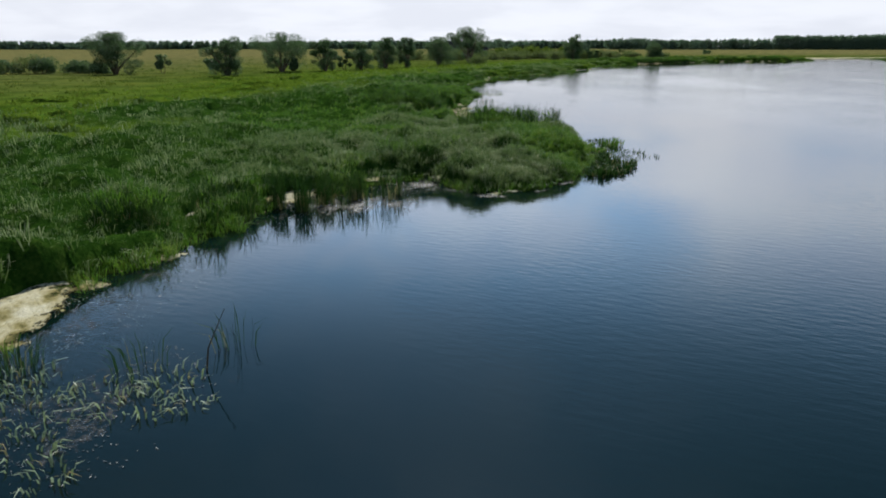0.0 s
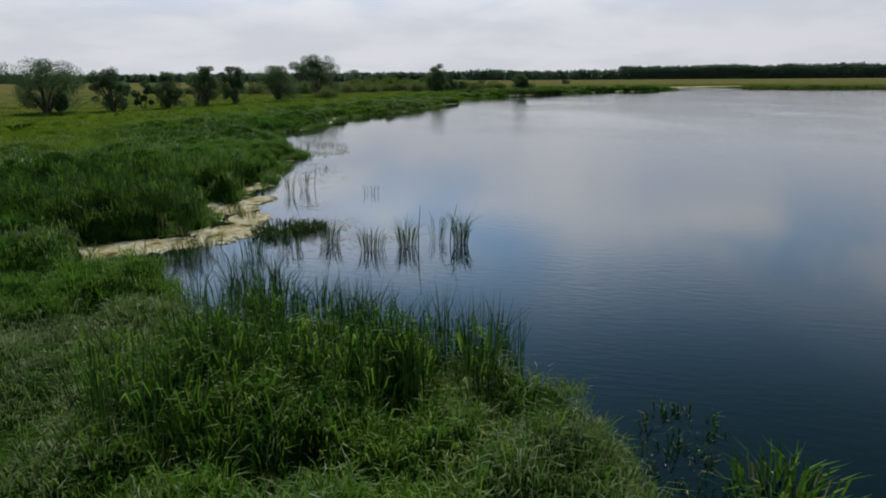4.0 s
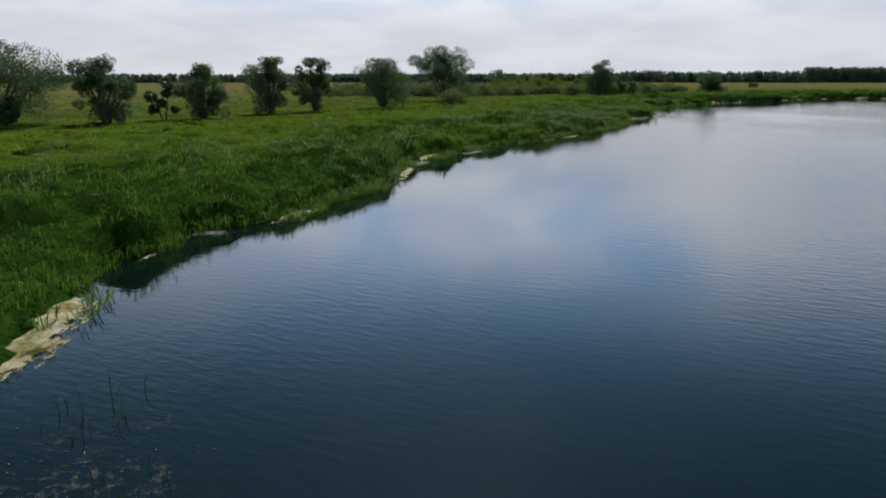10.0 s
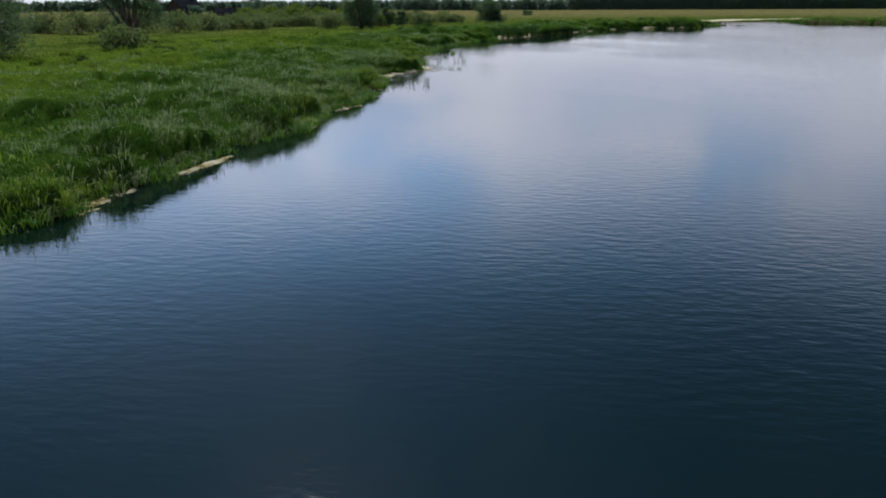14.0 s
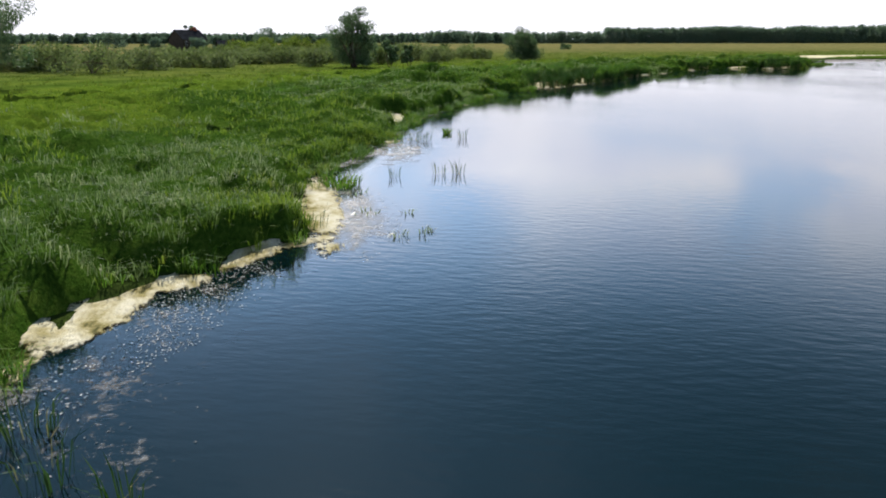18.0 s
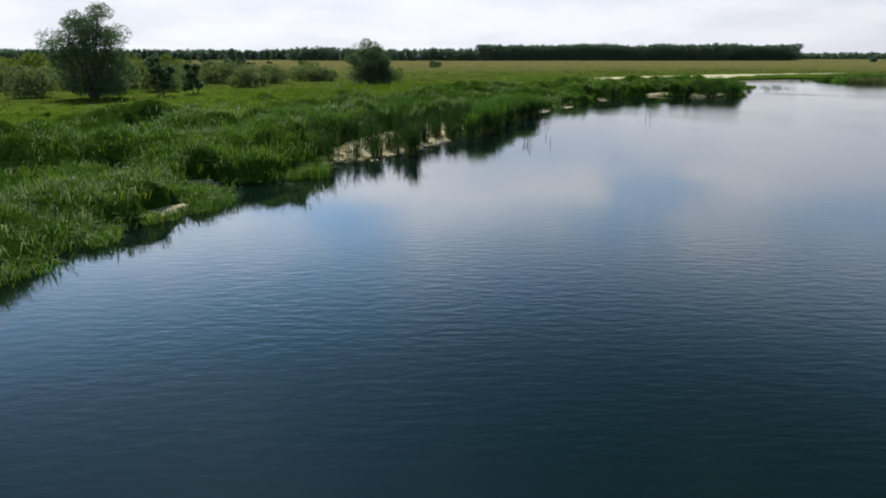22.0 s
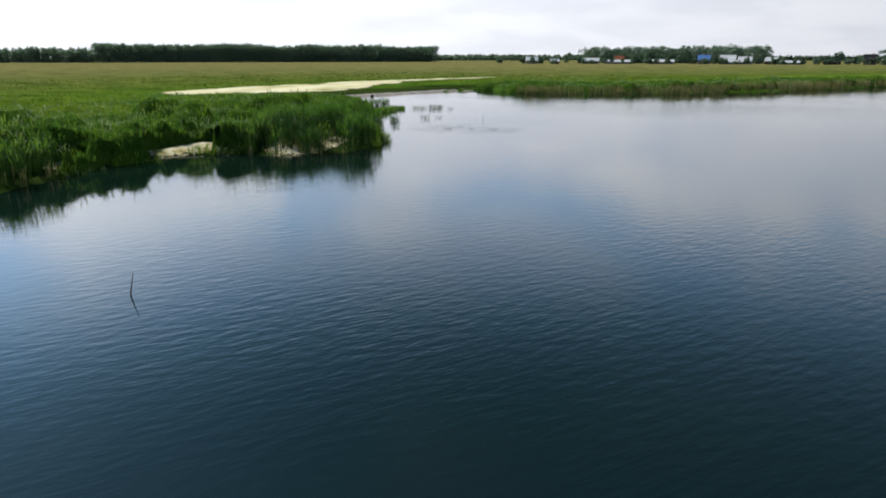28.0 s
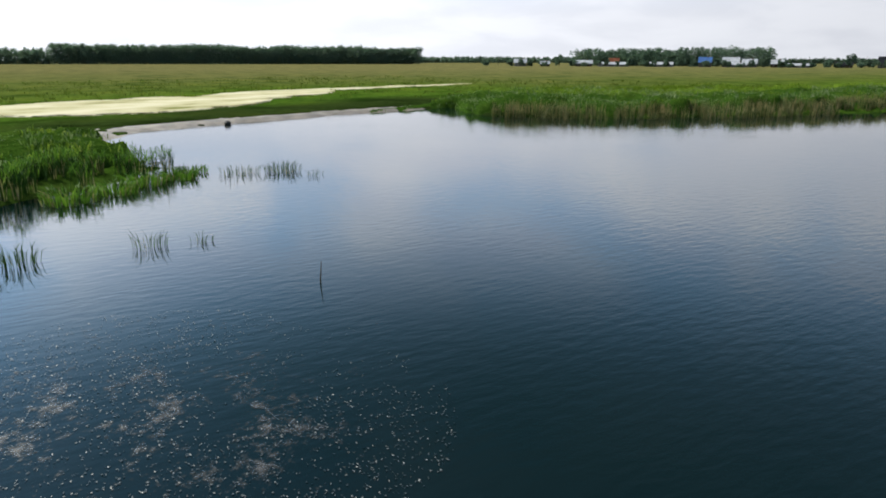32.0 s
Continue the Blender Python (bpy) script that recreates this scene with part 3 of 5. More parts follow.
for i, zone in enumerate(MUD):
    cx, cy, rx, ry, turn = zone
    r = max(rx, ry) + 1

    def mud_mask(x, y):
        ragged = (value_noise(x, y, 1.3, 21) - 0.5) * 0.5 + (value_noise(x, y, 0.5, 22) - 0.5) * 0.5 + (value_noise(x, y, 0.23, 24) - 0.5) * 0.35
        return within([zone], x, y) - 0.16 + ragged * 0.65 - 0.8 * (within([zone], x, y) <= 0)

    def mud_height(x, y):
        d = shore_distance(x, y)
        return np.maximum(np.where(d > 0, ground_height(x, y, d) + 0.04, 0), 0.055) + value_noise(x, y, 0.5, 23) * 0.03 + value_noise(x, y, 0.2, 25) * 0.025

    bank = patch_sheet("mud_bank", cx - r, cx + r, cy - r, cy + r, 0.16, mud_mask, mud_height, M_MUD)
    tagged(bank, "cream-coloured mat of dried algae and mud along the shore", "mud bank", "mud banks", "structure")

# a thin pale crust in the same stuff, wider and narrower, all along the water's edge
def crust_mask(x, y):
    d = shore_distance(x, y)
    wide = 0.10 + 0.8 * np.clip(value_noise(x, y, 9.0, 26) * 0.6 + value_noise(x, y, 3.2, 27) * 0.55 - 0.58, 0, 1) + 0.26 * np.clip(within([(a, b, c * 1.8, e * 1.5, f) for a, b, c, e, f in MUD], x, y) * 3, 0, 1)
    ragged = (value_noise(x, y, 0.9, 28) - 0.5) * 0.8 + (value_noise(x, y, 0.35, 29) - 0.5) * 0.6
    return np.where((wide > 0.13) & ((y < 36.5) | (y > 56)), (wide - np.abs(d + 0.30)) * 0.7 + ragged * 0.8 - 0.08, -1.0)


def crust_height(x, y):
    d = shore_distance(x, y)
    return np.maximum(np.where(d > 0, ground_height(x, y, d) + 0.04, 0), 0.05) + value_noise(x, y, 0.4, 23) * 0.02


for y0, y1, x0, x1 in ((5, 80, -17, 13), (80, 170, -6, 20), (170, 225, 12, 52), (225, 262, 42, 70)):
    crust = patch_sheet("algae_crust", x0, x1, y0, y1, 0.25, crust_mask, crust_height, M_MUD)
    tagged(crust, "thin pale crust of dried algae along the water's edge", "mud bank", "mud banks", "structure")

salt = patch_sheet("dry_mudflat", 130, 320, 365, 415, 0.8, lambda x, y: within(SALT, x, y) + 0.16 - 0.8 * (within(SALT, x, y) <= 0) + (value_noise(x, y, 6, 31) - 0.5) * 0.5 + (value_noise(x, y, 1.7, 32) - 0.5) * 0.35,
                   lambda x, y: ground_height(x, y, shore_distance(x, y)) + 0.14 + value_noise(x, y, 1.5, 33) * 0.04, M_SALT)
tagged(salt, "pale dried-out mudflat with yellow-green edges behind the bay", "mudflat", kind="structure")
BEACH = [(205, 361, 16, 3.2, -2), (188, 360, 5, 5, 0), (226, 360, 8, 2.5, -10)]
M_BEACH = plain_material("wet_brown_mud", [(0.2, (0.08, 0.062, 0.045)), (0.6, (0.15, 0.122, 0.092)), (0.9, (0.22, 0.185, 0.145))], 0.6, 0.6, 0.3)
beach = patch_sheet("mud_beach", 178, 240, 350, 370, 0.5, lambda x, y: np.minimum(shore_distance(x, y) + 0.5, 2.4 - shore_distance(x, y)) * 0.6 - 3.0 * ((x < 187) | (x > 226) | (y < 353)) + (value_noise(x, y, 2, 36) - 0.5) * 0.3,
                    lambda x, y: np.maximum(ground_height(x, y, shore_distance(x, y)) + 0.06, 0.06), M_BEACH)
tagged(beach, "narrow brown wet mud beach at the bay", "beach", kind="structure")

# ---- grass, sedge and reeds ----
rng = np.random.default_rng(7)


def blades(name, x, y, z, height, width, lean, mat, way=None, parent=None):
    """Tapering bent leaves, one a root point: two faces low down and a tip."""
    n = len(x)
    turn = rng.uniform(0, math.tau, n)
    way = rng.uniform(0, math.tau, n) if way is None else way
    ax, ay = np.cos(turn) * width / 2, np.sin(turn) * width / 2
    lx, ly = np.cos(way) * lean * height, np.sin(way) * lean * height
    h2 = height * 0.62
    v = np.empty((n, 5, 3), np.float32)
    v[:, 0] = np.stack([x - ax * 0.7, y - ay * 0.7, z - 0.05], -1)
    v[:, 1] = np.stack([x + ax * 0.7, y + ay * 0.7, z - 0.05], -1)
    v[:, 2] = np.stack([x + ax + lx * 0.30, y + ay + ly * 0.30, z + h2], -1)
    v[:, 3] = np.stack([x - ax + lx * 0.30, y - ay + ly * 0.30, z + h2], -1)
    v[:, 4] = np.stack([x + lx, y + ly, z + height * (1.02 - lean * 0.45)], -1)
    k = (np.arange(n) * 5)[:, None]
    f = np.concatenate([k + np.array([[0, 1, 2]]), k + np.array([[0, 2, 3]]), k + np.array([[3, 2, 4]])])
    return mesh_object(name, v.reshape(-1, 3), f, mat, False, parent)


def scatter(n, x0, x1, y0, y1):
    return rng.uniform(x0, x1, n), rng.uniform(y0, y1, n)


def tufted(x, y, per, radius):
    """Several leaves round each clump's centre; also which clump, and the way outwards."""
    k = np.repeat(np.arange(len(x)), per)
    a, r = rng.uniform(0, math.tau, len(k)), radius * np.sqrt(rng.uniform(0, 1, len(k)))
    return x[k] + np.cos(a) * r, y[k] + np.sin(a) * r, k, a + rng.normal(0, 0.5, len(k))


def flight_distance(x, y):
    """How near the flight passes, along its plan."""
    best = np.full(np.shape(x), 1e9)
    for ax, ay, bx, by in ((0, 0, 2, 30), (2, 30, 9, 57), (9, 57, 13, 106), (13, 106, 17, 129), (17, 129, 41, 186), (41, 186, 62, 231), (62, 231, 92, 268), (92, 268, 163, 308)):
        dx, dy = bx - ax, by - ay
        k = np.clip(((x - ax) * dx + (y - ay) * dy) / (dx * dx + dy * dy), 0, 1)
        best = np.minimum(best, np.hypot(x - ax - k * dx, y - ay - k * dy))
    return best


def reed_share(x, y, d):
    """Where the grey reed stands rather than sedge: in a broad belt and in drifts."""
    drift = value_noise(x, y, 13, 41) * 0.55 + value_noise(x, y, 4.5, 42) * 0.45
    return drift + 0.15 * (np.asarray(y) < 66) * np.clip(np.asarray(d) - 4, 0, 1) + 0.10 * np.exp(-((d - 14) / 11.0) ** 2) - 0.30 * np.clip((d - np.where(np.asarray(y) < 80, 36, 26)) / 10, 0, 1)


def mounds(x, y, size, seed):
    """Rounded tussocks on scattered centres, with sharp hollows between: 0 to 1."""
    best = np.zeros(np.shape(x))
    i, j = np.floor(x / size), np.floor(y / size)
    for a in (-1, 0, 1):
        for b in (-1, 0, 1):
            k = (((i + a).astype(np.int64) * 374761393 + (j + b).astype(np.int64) * 668265263 + seed * 974634533) & 0x7FFFFFFF)
            k = ((k ^ (k >> 13)) * 1274126177) & 0x7FFFFFFF
            u, v, w = (k & 1023) / 1023.0, ((k >> 10) & 1023) / 1023.0, ((k >> 20) & 1023) / 1023.0
            r2 = ((x / size - i - a - u) ** 2 + (y / size - j - b - v) ** 2) / (0.16 + 0.52 * w)
            best = np.maximum(best, np.sqrt(np.clip(1 - r2, 0, 1)) * (0.55 + 0.45 * w))
    return best


def growth(x, y, d):
    """Height of the growth: mounds of sedge, higher and rougher where the reed stands, low and even on the meadow side."""
    wx, wy = x + (value_noise(x, y, 1.3, 46) - 0.5) * 1.1, y + (value_noise(x, y, 1.3, 47) - 0.5) * 1.1
    bump = (0.62 * mounds(wx, wy, 2.7, 43) + 0.38 * mounds(wx, wy, 1.35, 45)) * np.clip(0.25 + 1.5 * value_noise(x, y, 4.5, 44), 0.4, 1.35)
    reed = np.clip((reed_share(x, y, d) - 0.47) * 8, 0, 1)
    h = (0.24 + 1.35 * bump) * (1 - reed) + (0.34 + 1.35 * bump) * reed
    h = h * (1 + 0.55 * np.clip(within(HIGH, x, y) * 3, 0, 1)) * np.clip(0.12 + beyond(LOW, x, y) * 1.1, 0, 1)
    return h * np.clip(1.25 - np.maximum(d - 12, 0) / 45, 0.38, 1.0) * np.clip(0.70 + d / 3.0, 0.5, 1.0)


# an added solid mass under the marsh belt's leaves, coloured dark as shade between them
def mass_mask(x, y):
    d = shore_distance(x, y)
    return np.where((d > 0.45) & (d < 26 + 20 * value_noise(x, y, 9, 48) * value_noise(x, y, 2.5, 49) * 2) & (within(MUD, x, y) < 0.2) & ~((within(REEDS, x, y) > 0.1) & (d < 2.4) & (x > 75)) & (within(SALT, x, y) <= 0) & (within(BEACH, x, y) <= 0) & (within(LOW, x, y) <= 0), 1.0, -1.0)


shade_mass = patch_sheet("marsh_shade_mass", -72, 195, -8, 365, 0.42, mass_mask, lambda x, y: ground_height(x, y, shore_distance(x, y)) + 0.82 * growth(x, y, shore_distance(x, y)), M_SHADE_MASS)
far_shade_mass = patch_sheet("marsh_shade_mass", 200, 345, 262, 362, 0.8, mass_mask, lambda x, y: ground_height(x, y, shore_distance(x, y)) + 0.82 * growth(x, y, shore_distance(x, y)), M_SHADE_MASS)
for sheet in (shade_mass, far_shade_mass):
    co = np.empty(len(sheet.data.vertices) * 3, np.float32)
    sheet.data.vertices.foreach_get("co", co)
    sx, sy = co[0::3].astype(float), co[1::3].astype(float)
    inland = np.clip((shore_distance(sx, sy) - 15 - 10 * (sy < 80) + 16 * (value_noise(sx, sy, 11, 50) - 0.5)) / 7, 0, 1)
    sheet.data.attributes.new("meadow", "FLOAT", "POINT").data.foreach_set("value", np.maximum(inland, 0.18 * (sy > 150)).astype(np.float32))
tagged(far_shade_mass, "dense green mass under the leaves of the far bank, darkened as shade", "marsh", kind="stuff")
tagged(shade_mass, "dense green mass under the marsh leaves, darkened as shade", "marsh", kind="stuff")

# the marsh belt along the bank
px, py = scatter(1950000, -72, 300, -10, 375)
far = flight_distance(px, py)
chance = np.clip(1.0 * np.exp(-np.maximum(far - 9, 0) / np.where(py < 72, 17.0, 12.0)), np.where(px > 200, 0.14, np.where(px > 85, 0.17, 0.022)), 1)
keep = (far < 170) & (rng.uniform(0, 1, len(px)) < chance)
px, py, far = px[keep], py[keep], far[keep]
pd = shore_distance(px, py)
keep = (pd > -0.15) & (pd < 52) & ~((within(REEDS, px, py) > 0.1) & (pd < 2.4) & (px > 75)) & (within(SALT, px, py) <= 0) & (within(BEACH, px, py) <= 0) & (within(LOW, px, py) <= 0) & (rng.uniform(0, 1, len(px)) < np.where(within(MUD, px, py) > 0.2, 0.05, 0.62)) & (rng.uniform(0, 1, len(px)) < 0.22 + 1.0 * mounds(px, py, 2.7, 43))
px, py, pd, far = px[keep], py[keep], pd[keep], far[keep]
reedy = reed_share(px, py, pd) + rng.normal(0, 0.05, len(px)) > 0.53
fresh = ~reedy & (pd + rng.normal(0, 3, len(px)) + 22 * (value_noise(px, py, 11, 50) - 0.5) > 20 + 10 * (py < 80))
# beyond about y 150 the sedge takes its sunlit copy
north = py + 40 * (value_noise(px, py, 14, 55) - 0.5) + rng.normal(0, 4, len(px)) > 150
tall = growth(px, py, pd) * rng.uniform(0.8, 1.25, len(px))
big = 1 + np.clip((far - 12) / 22, 0, 1.6)
for name, mat, mask, label, wide in (
        ("fresh_meadow", M_FRESH, fresh, "bright yellow-green grass behind the marsh belt", 0.032),
        ("sedge_belt", M_SEDGE, ~reedy & ~fresh & ~north, "lush green sedge and marsh grass along the lake shore", 0.030),
        ("yellow_sedge_belt", M_SUNNY_SEDGE, ~reedy & ~fresh & north, "lush yellow-green sedge along the lake shore", 0.030),
        ("grey_reed_belt", M_SILVER, reedy, "grey-green reed leaves with pale tips in the marsh", 0.026)):
    bx, by, k, way = tufted(px[mask], py[mask], 9, 0.20 * np.repeat(big[mask], 9))
    near = shore_distance(bx, by) < 0.5
    rise = tall[mask][k] * np.where(near, 0.1, rng.uniform(0.45, 0.85, len(k)))
    bh = np.minimum(np.maximum(tall[mask][k] * rng.uniform(0.85, 1.15, len(k)) - rise, 0.20), 0.52) * rng.uniform(0.7, 1.25, len(k))
    bz = ground_height(bx, by, pd[mask][k]) + rise
    ob = blades(name, bx, by, bz, bh, wide * big[mask][k] * rng.uniform(0.7, 1.3, len(k)), rng.uniform(0.35, 1.15, len(k)), mat, way)
    tagged(ob, label, "marsh grass", kind="stuff")

# fine close tufts where the flight crosses the reed spit and skims the bank
nx, ny = scatter(380000, -26, 60, 24, 245)
nx, ny = np.concatenate([nx, rng.uniform(-16, 11, 26000)]), np.concatenate([ny, rng.uniform(33, 62, 26000)])
nd, nfar = shore_distance(nx, ny), flight_distance(nx, ny)
keep = (nd > 0.05) & (nfar < 17) & (rng.uniform(0, 1, len(nx)) < np.clip(1.1 - nfar / 17, 0.1, 1) * np.clip(0.12 + 1.15 * mounds(nx, ny, 1.35, 45), 0, 1)) & (within(MUD, nx, ny) < 0.2)
nx, ny, nd = nx[keep], ny[keep], nd[keep]
nreed = reed_share(nx, ny, nd) + rng.normal(0, 0.06, len(nx)) > 0.56
nh = growth(nx, ny, nd)
for name, mat, mask, label in (("sedge_tufts", M_SEDGE, ~nreed & (ny < 150), "fine green sedge tufts on the reed spit"), ("yellow_sedge_tufts", M_SUNNY_SEDGE, ~nreed & (ny >= 150), "fine yellow-green sedge tufts on the bank"), ("grey_reed_tufts", M_SILVER, nreed, "fine grey-green reed tufts on the reed spit")):
    bx, by, k, way = tufted(nx[mask], ny[mask], 8, 0.16)
    size = (0.55 + 0.9 * value_noise(nx, ny, 0.8, 52))[mask][k]
    bz = ground_height(bx, by, nd[mask][k]) + nh[mask][k] * rng.uniform(0.62, 0.86, len(k))
    ob = blades(name, bx, by, bz, rng.uniform(0.16, 0.40, len(k)) * size, rng.uniform(0.014, 0.028, len(k)), rng.uniform(0.3, 1.25, len(k)), mat, way)
    tagged(ob, label, "marsh grass", kind="stuff")

# leaves that hang out over the water's edge, in broken clumps
ox, oy = scatter(700000, -18, 110, 8, 300)
od = shore_distance(ox, oy)
keep = (od > -0.55) & (od < 0.5) & (rng.uniform(0, 1, len(ox)) < np.clip((value_noise(ox, oy, 2.0, 53) * 0.6 + value_noise(ox, oy, 0.7, 54) * 0.5 - 0.40) * 3.2, 0.03, 1)) & (within(MUD, ox, oy) < 0.05)
ox, oy, od = ox[keep], oy[keep], od[keep]
bx, by, k, way = tufted(ox, oy, 8, 0.20)
ob = blades("overhanging_sedge", bx, by, np.maximum(ground_height(bx, by, od[k]), -0.05), rng.uniform(0.25, 0.75, len(k)), rng.uniform(0.018, 0.034, len(k)), rng.uniform(0.4, 1.3, len(k)), M_SEDGE, way)
tagged(ob, "dark green sedge leaves hanging over the water's edge", "marsh grass", kind="stuff")

# a coat of leaves over the tall marsh by the cattails
co = np.empty(len(shade_mass.data.vertices) * 3, np.float32)
shade_mass.data.vertices.foreach_get("co", co)
cx, cy, cz = (co[i::3].astype(float) for i in range(3))
keep = (cy > 262) & (flight_distance(cx, cy) < 34) & (rng.uniform(0, 1, len(cx)) < np.clip(1.25 - flight_distance(cx, cy) / 40, 0.2, 1))
cx, cy, cz = cx[keep], cy[keep], cz[keep]
shift = value_noise(cx, cy, 3.0, 56) + rng.normal(0, 0.12, len(cx)) > 0.55
for name, mat, mask, label in (("tall_sedge_coat", M_SEDGE, ~shift, "leafy green sedge over the tall marsh"), ("tall_reed_coat", M_SILVER, shift, "grey-green reed leaves over the tall marsh")):
    bx, by, k, way = tufted(cx[mask], cy[mask], 7, 0.26)
    ob = blades(name, bx, by, cz[mask][k] - 0.12, rng.uniform(0.25, 0.62, len(k)), rng.uniform(0.022, 0.042, len(k)), rng.uniform(0.25, 1.15, len(k)), mat, way)
    tagged(ob, label, "marsh grass", kind="stuff")

# open meadow behind it
mx, my = scatter(420000, -130, 330, 0, 470)
md = shore_distance(mx, my)
keep = (md > 18) & (rng.uniform(0, 1, len(mx)) < np.clip((md - 14) / 30, 0, 1) * np.clip(1.2 - md / 150, 0.08, 1) * 0.055) & (within(SALT, mx, my) <= 0.05)
mx, my, md = mx[keep], my[keep], md[keep]
bx, by, k, way = tufted(mx, my, 6, 0.7)
bh = (0.28 + 0.5 * value_noise(mx, my, 7, 51) ** 2)[k] * rng.uniform(0.6, 1.2, len(k))
ob = blades("meadow_grass", bx, by, ground_height(bx, by, md[k]), bh, np.full(len(k), 0.13), rng.uniform(0.3, 0.9, len(k)), M_GRASS, way)
tagged(ob, "yellow-green tufts of uncut meadow grass", "grass", kind="stuff")

# tall cattails and reeds at the water's edge
rx, ry = [], []
for zone in REEDS:
    cx, cy, a, b, turn = zone
    n = int(a * b * 4 * 22)
    u, v = rng.uniform(-1, 1, n) * a, rng.uniform(-1, 1, n) * b
    c, s = math.cos(radians(turn)), math.sin(radians(turn))
    rx.append(cx + u * c - v * s)
    ry.append(cy + u * s + v * c)
rx, ry = np.concatenate(rx), np.concatenate(ry)
depth = within(REEDS, rx, ry)
rd = shore_distance(rx, ry)
front = ((rd < 0.8) & (rx < 92)) | (within(MUD, rx, ry) > 0.12)
clumpy = np.where(front, np.clip((mounds(rx, ry, 0.85, 64) - np.where(rx > 140, 0.64, 0.71)) * 8, 0, 1), np.clip((value_noise(rx, ry, 1.1, 61) - 0.36) * 4.0, 0, 1) * np.where((rx > 75) & (rx < 165), 0.7, 0.5))
keep = (depth > 0) & ((rx < 85) | (rx > 165) | (rd > -0.9) | ((rx < 106) & (rd > -1.3))) & ((rx < 210) | (rng.uniform(0, 1, len(rx)) < 0.4)) & (rng.uniform(0, 1, len(rx)) < np.clip(depth * 3, 0, 1) * clumpy)
rx, ry, rd = rx[keep], ry[keep], rd[keep]
bx, by, k, way = tufted(rx, ry, 6, 0.07)
bh = (1.2 + 0.8 * value_noise(rx, ry, 2.5, 62) + 0.8 * value_noise(rx, ry, 0.9, 63))[k] * rng.uniform(0.7, 1.08, len(k)) * np.where(bx > 165, 0.60, np.where((by > 50) & (by < 80), 1.2, 1.0))
bz = np.maximum(ground_height(bx, by, rd[k]), -0.1)
ob = blades("cattail_bed", bx, by, bz, bh, rng.uniform(0.015, 0.032, len(k)), rng.uniform(0.06, 0.62, len(k)) ** 1.3, M_CATTAIL, way)
tagged(ob, "tall dark green cattails standing in the shallows", "reeds", kind="stuff")
# leafy tops over the thick of the reeds
top = ~front[keep] & (rx < 200)
tx, ty, k2, way = tufted(rx[top], ry[top], 5, 0.28)
th = (1.2 + 0.8 * value_noise(rx, ry, 2.5, 62) + 0.8 * value_noise(rx, ry, 0.9, 63))[top][k2] * np.where(tx > 165, 0.6, 1.0)
tz = np.maximum(ground_height(tx, ty, rd[top][k2]), 0) + th * rng.uniform(0.50, 0.86, len(k2))
ob = blades("reed_leaves", tx, ty, tz, rng.uniform(0.22, 0.50, len(k2)), rng.uniform(0.024, 0.045, len(k2)), rng.uniform(0.4, 1.25, len(k2)), M_SEDGE, way)
tagged(ob, "leafy green tops of the tall reeds", "reeds", kind="stuff")
pick = rng.uniform(0, 1, len(rx)) < np.where(rx > 210, 1.0, 0.22)
bx, by, k, way = tufted(rx[pick], ry[pick], 5, 0.16)
ob = blades("dead_reed_bed", bx, by, np.maximum(ground_height(bx, by, rd[pick][k]), -0.1), rng.uniform(0.5, 1.1, len(k)) * np.where(bx > 210, 1.5, 1), rng.uniform(0.02, 0.045, len(k)), rng.uniform(0.03, 0.35, len(k)), M_STRAW, way)
tagged(ob, "straw-coloured dead stalks at the foot of the reeds", "reeds", kind="stuff")

# ---- plants and litter in the shallows ----
# floating leaves and scum: centre, half lengths, turn, pieces
LITTER = [(-8, 12.5, 3.0, 3.2, 0, 1300), (-10.2, 16.4, 1.4, 3.4, 0, 900), (-9.5, 20, 1.8, 5, 0, 500), (-4.5, 31.0, 4.5, 2.6, 20, 1600), (-1.6, 36.0, 2.6, 2.6, 0, 1500), (11, 46, 2.6, 7.0, -8, 900), (7, 70.5, 5.0, 4.0, 0, 1500), (6.5, 73.8, 1.3, 2.6, -15, 1600), (5.5, 79.2, 1.2, 1.6, 0, 800), (6, 92, 3.0, 10, 0, 350), (6.5, 106, 3.0, 3.0, 0, 500), (6.5, 114, 3.0, 4, 0, 400),
          (48.3, 221, 1.9, 5.5, -8, 3200), (53, 234.5, 1.7, 5.2, -15, 1500), (42.5, 208.5, 2.0, 3.0, -20, 300), (43.0, 212.5, 1.4, 4.8, -33, 3400), (54, 239, 2.0, 4.0, -20, 300), (168.3, 317.6, 4.2, 5.2, 20, 9000), (88, 283.5, 2.0, 12, -50, 600), (157, 317, 3, 2, 0, 250), (165, 325, 3, 2, 30, 200)]
lx, ly = [], []
for cx, cy, a, b, turn, n in LITTER:
    n = int(n * 0.8)
    r, w = np.sqrt(rng.uniform(0, 1, n)), rng.uniform(0, math.tau, n)
    u, v = a * r * np.cos(w), b * r * np.sin(w)
    c, s = math.cos(radians(turn)), math.sin(radians(turn))
    lx.append(cx + u * c - v * s)
    ly.append(cy + u * s + v * c)
fx, fy = scatter(320000, -15, 200, 5, 365)
fd = shore_distance(fx, fy)
fringe = (fd > -1.3) & (fd < 0.2) & (value_noise(fx, fy, 2.2, 71) > 0.40)
lx, ly = np.concatenate(lx + [fx[fringe]]), np.concatenate(ly + [fy[fringe]])
keep = value_noise(lx, ly, 1.4, 72) * 0.6 + value_noise(lx, ly, 0.5, 73) * 0.4 + rng.normal(0, 0.10, len(lx)) > 0.48
lx, ly = lx[keep], ly[keep]
n = len(lx)
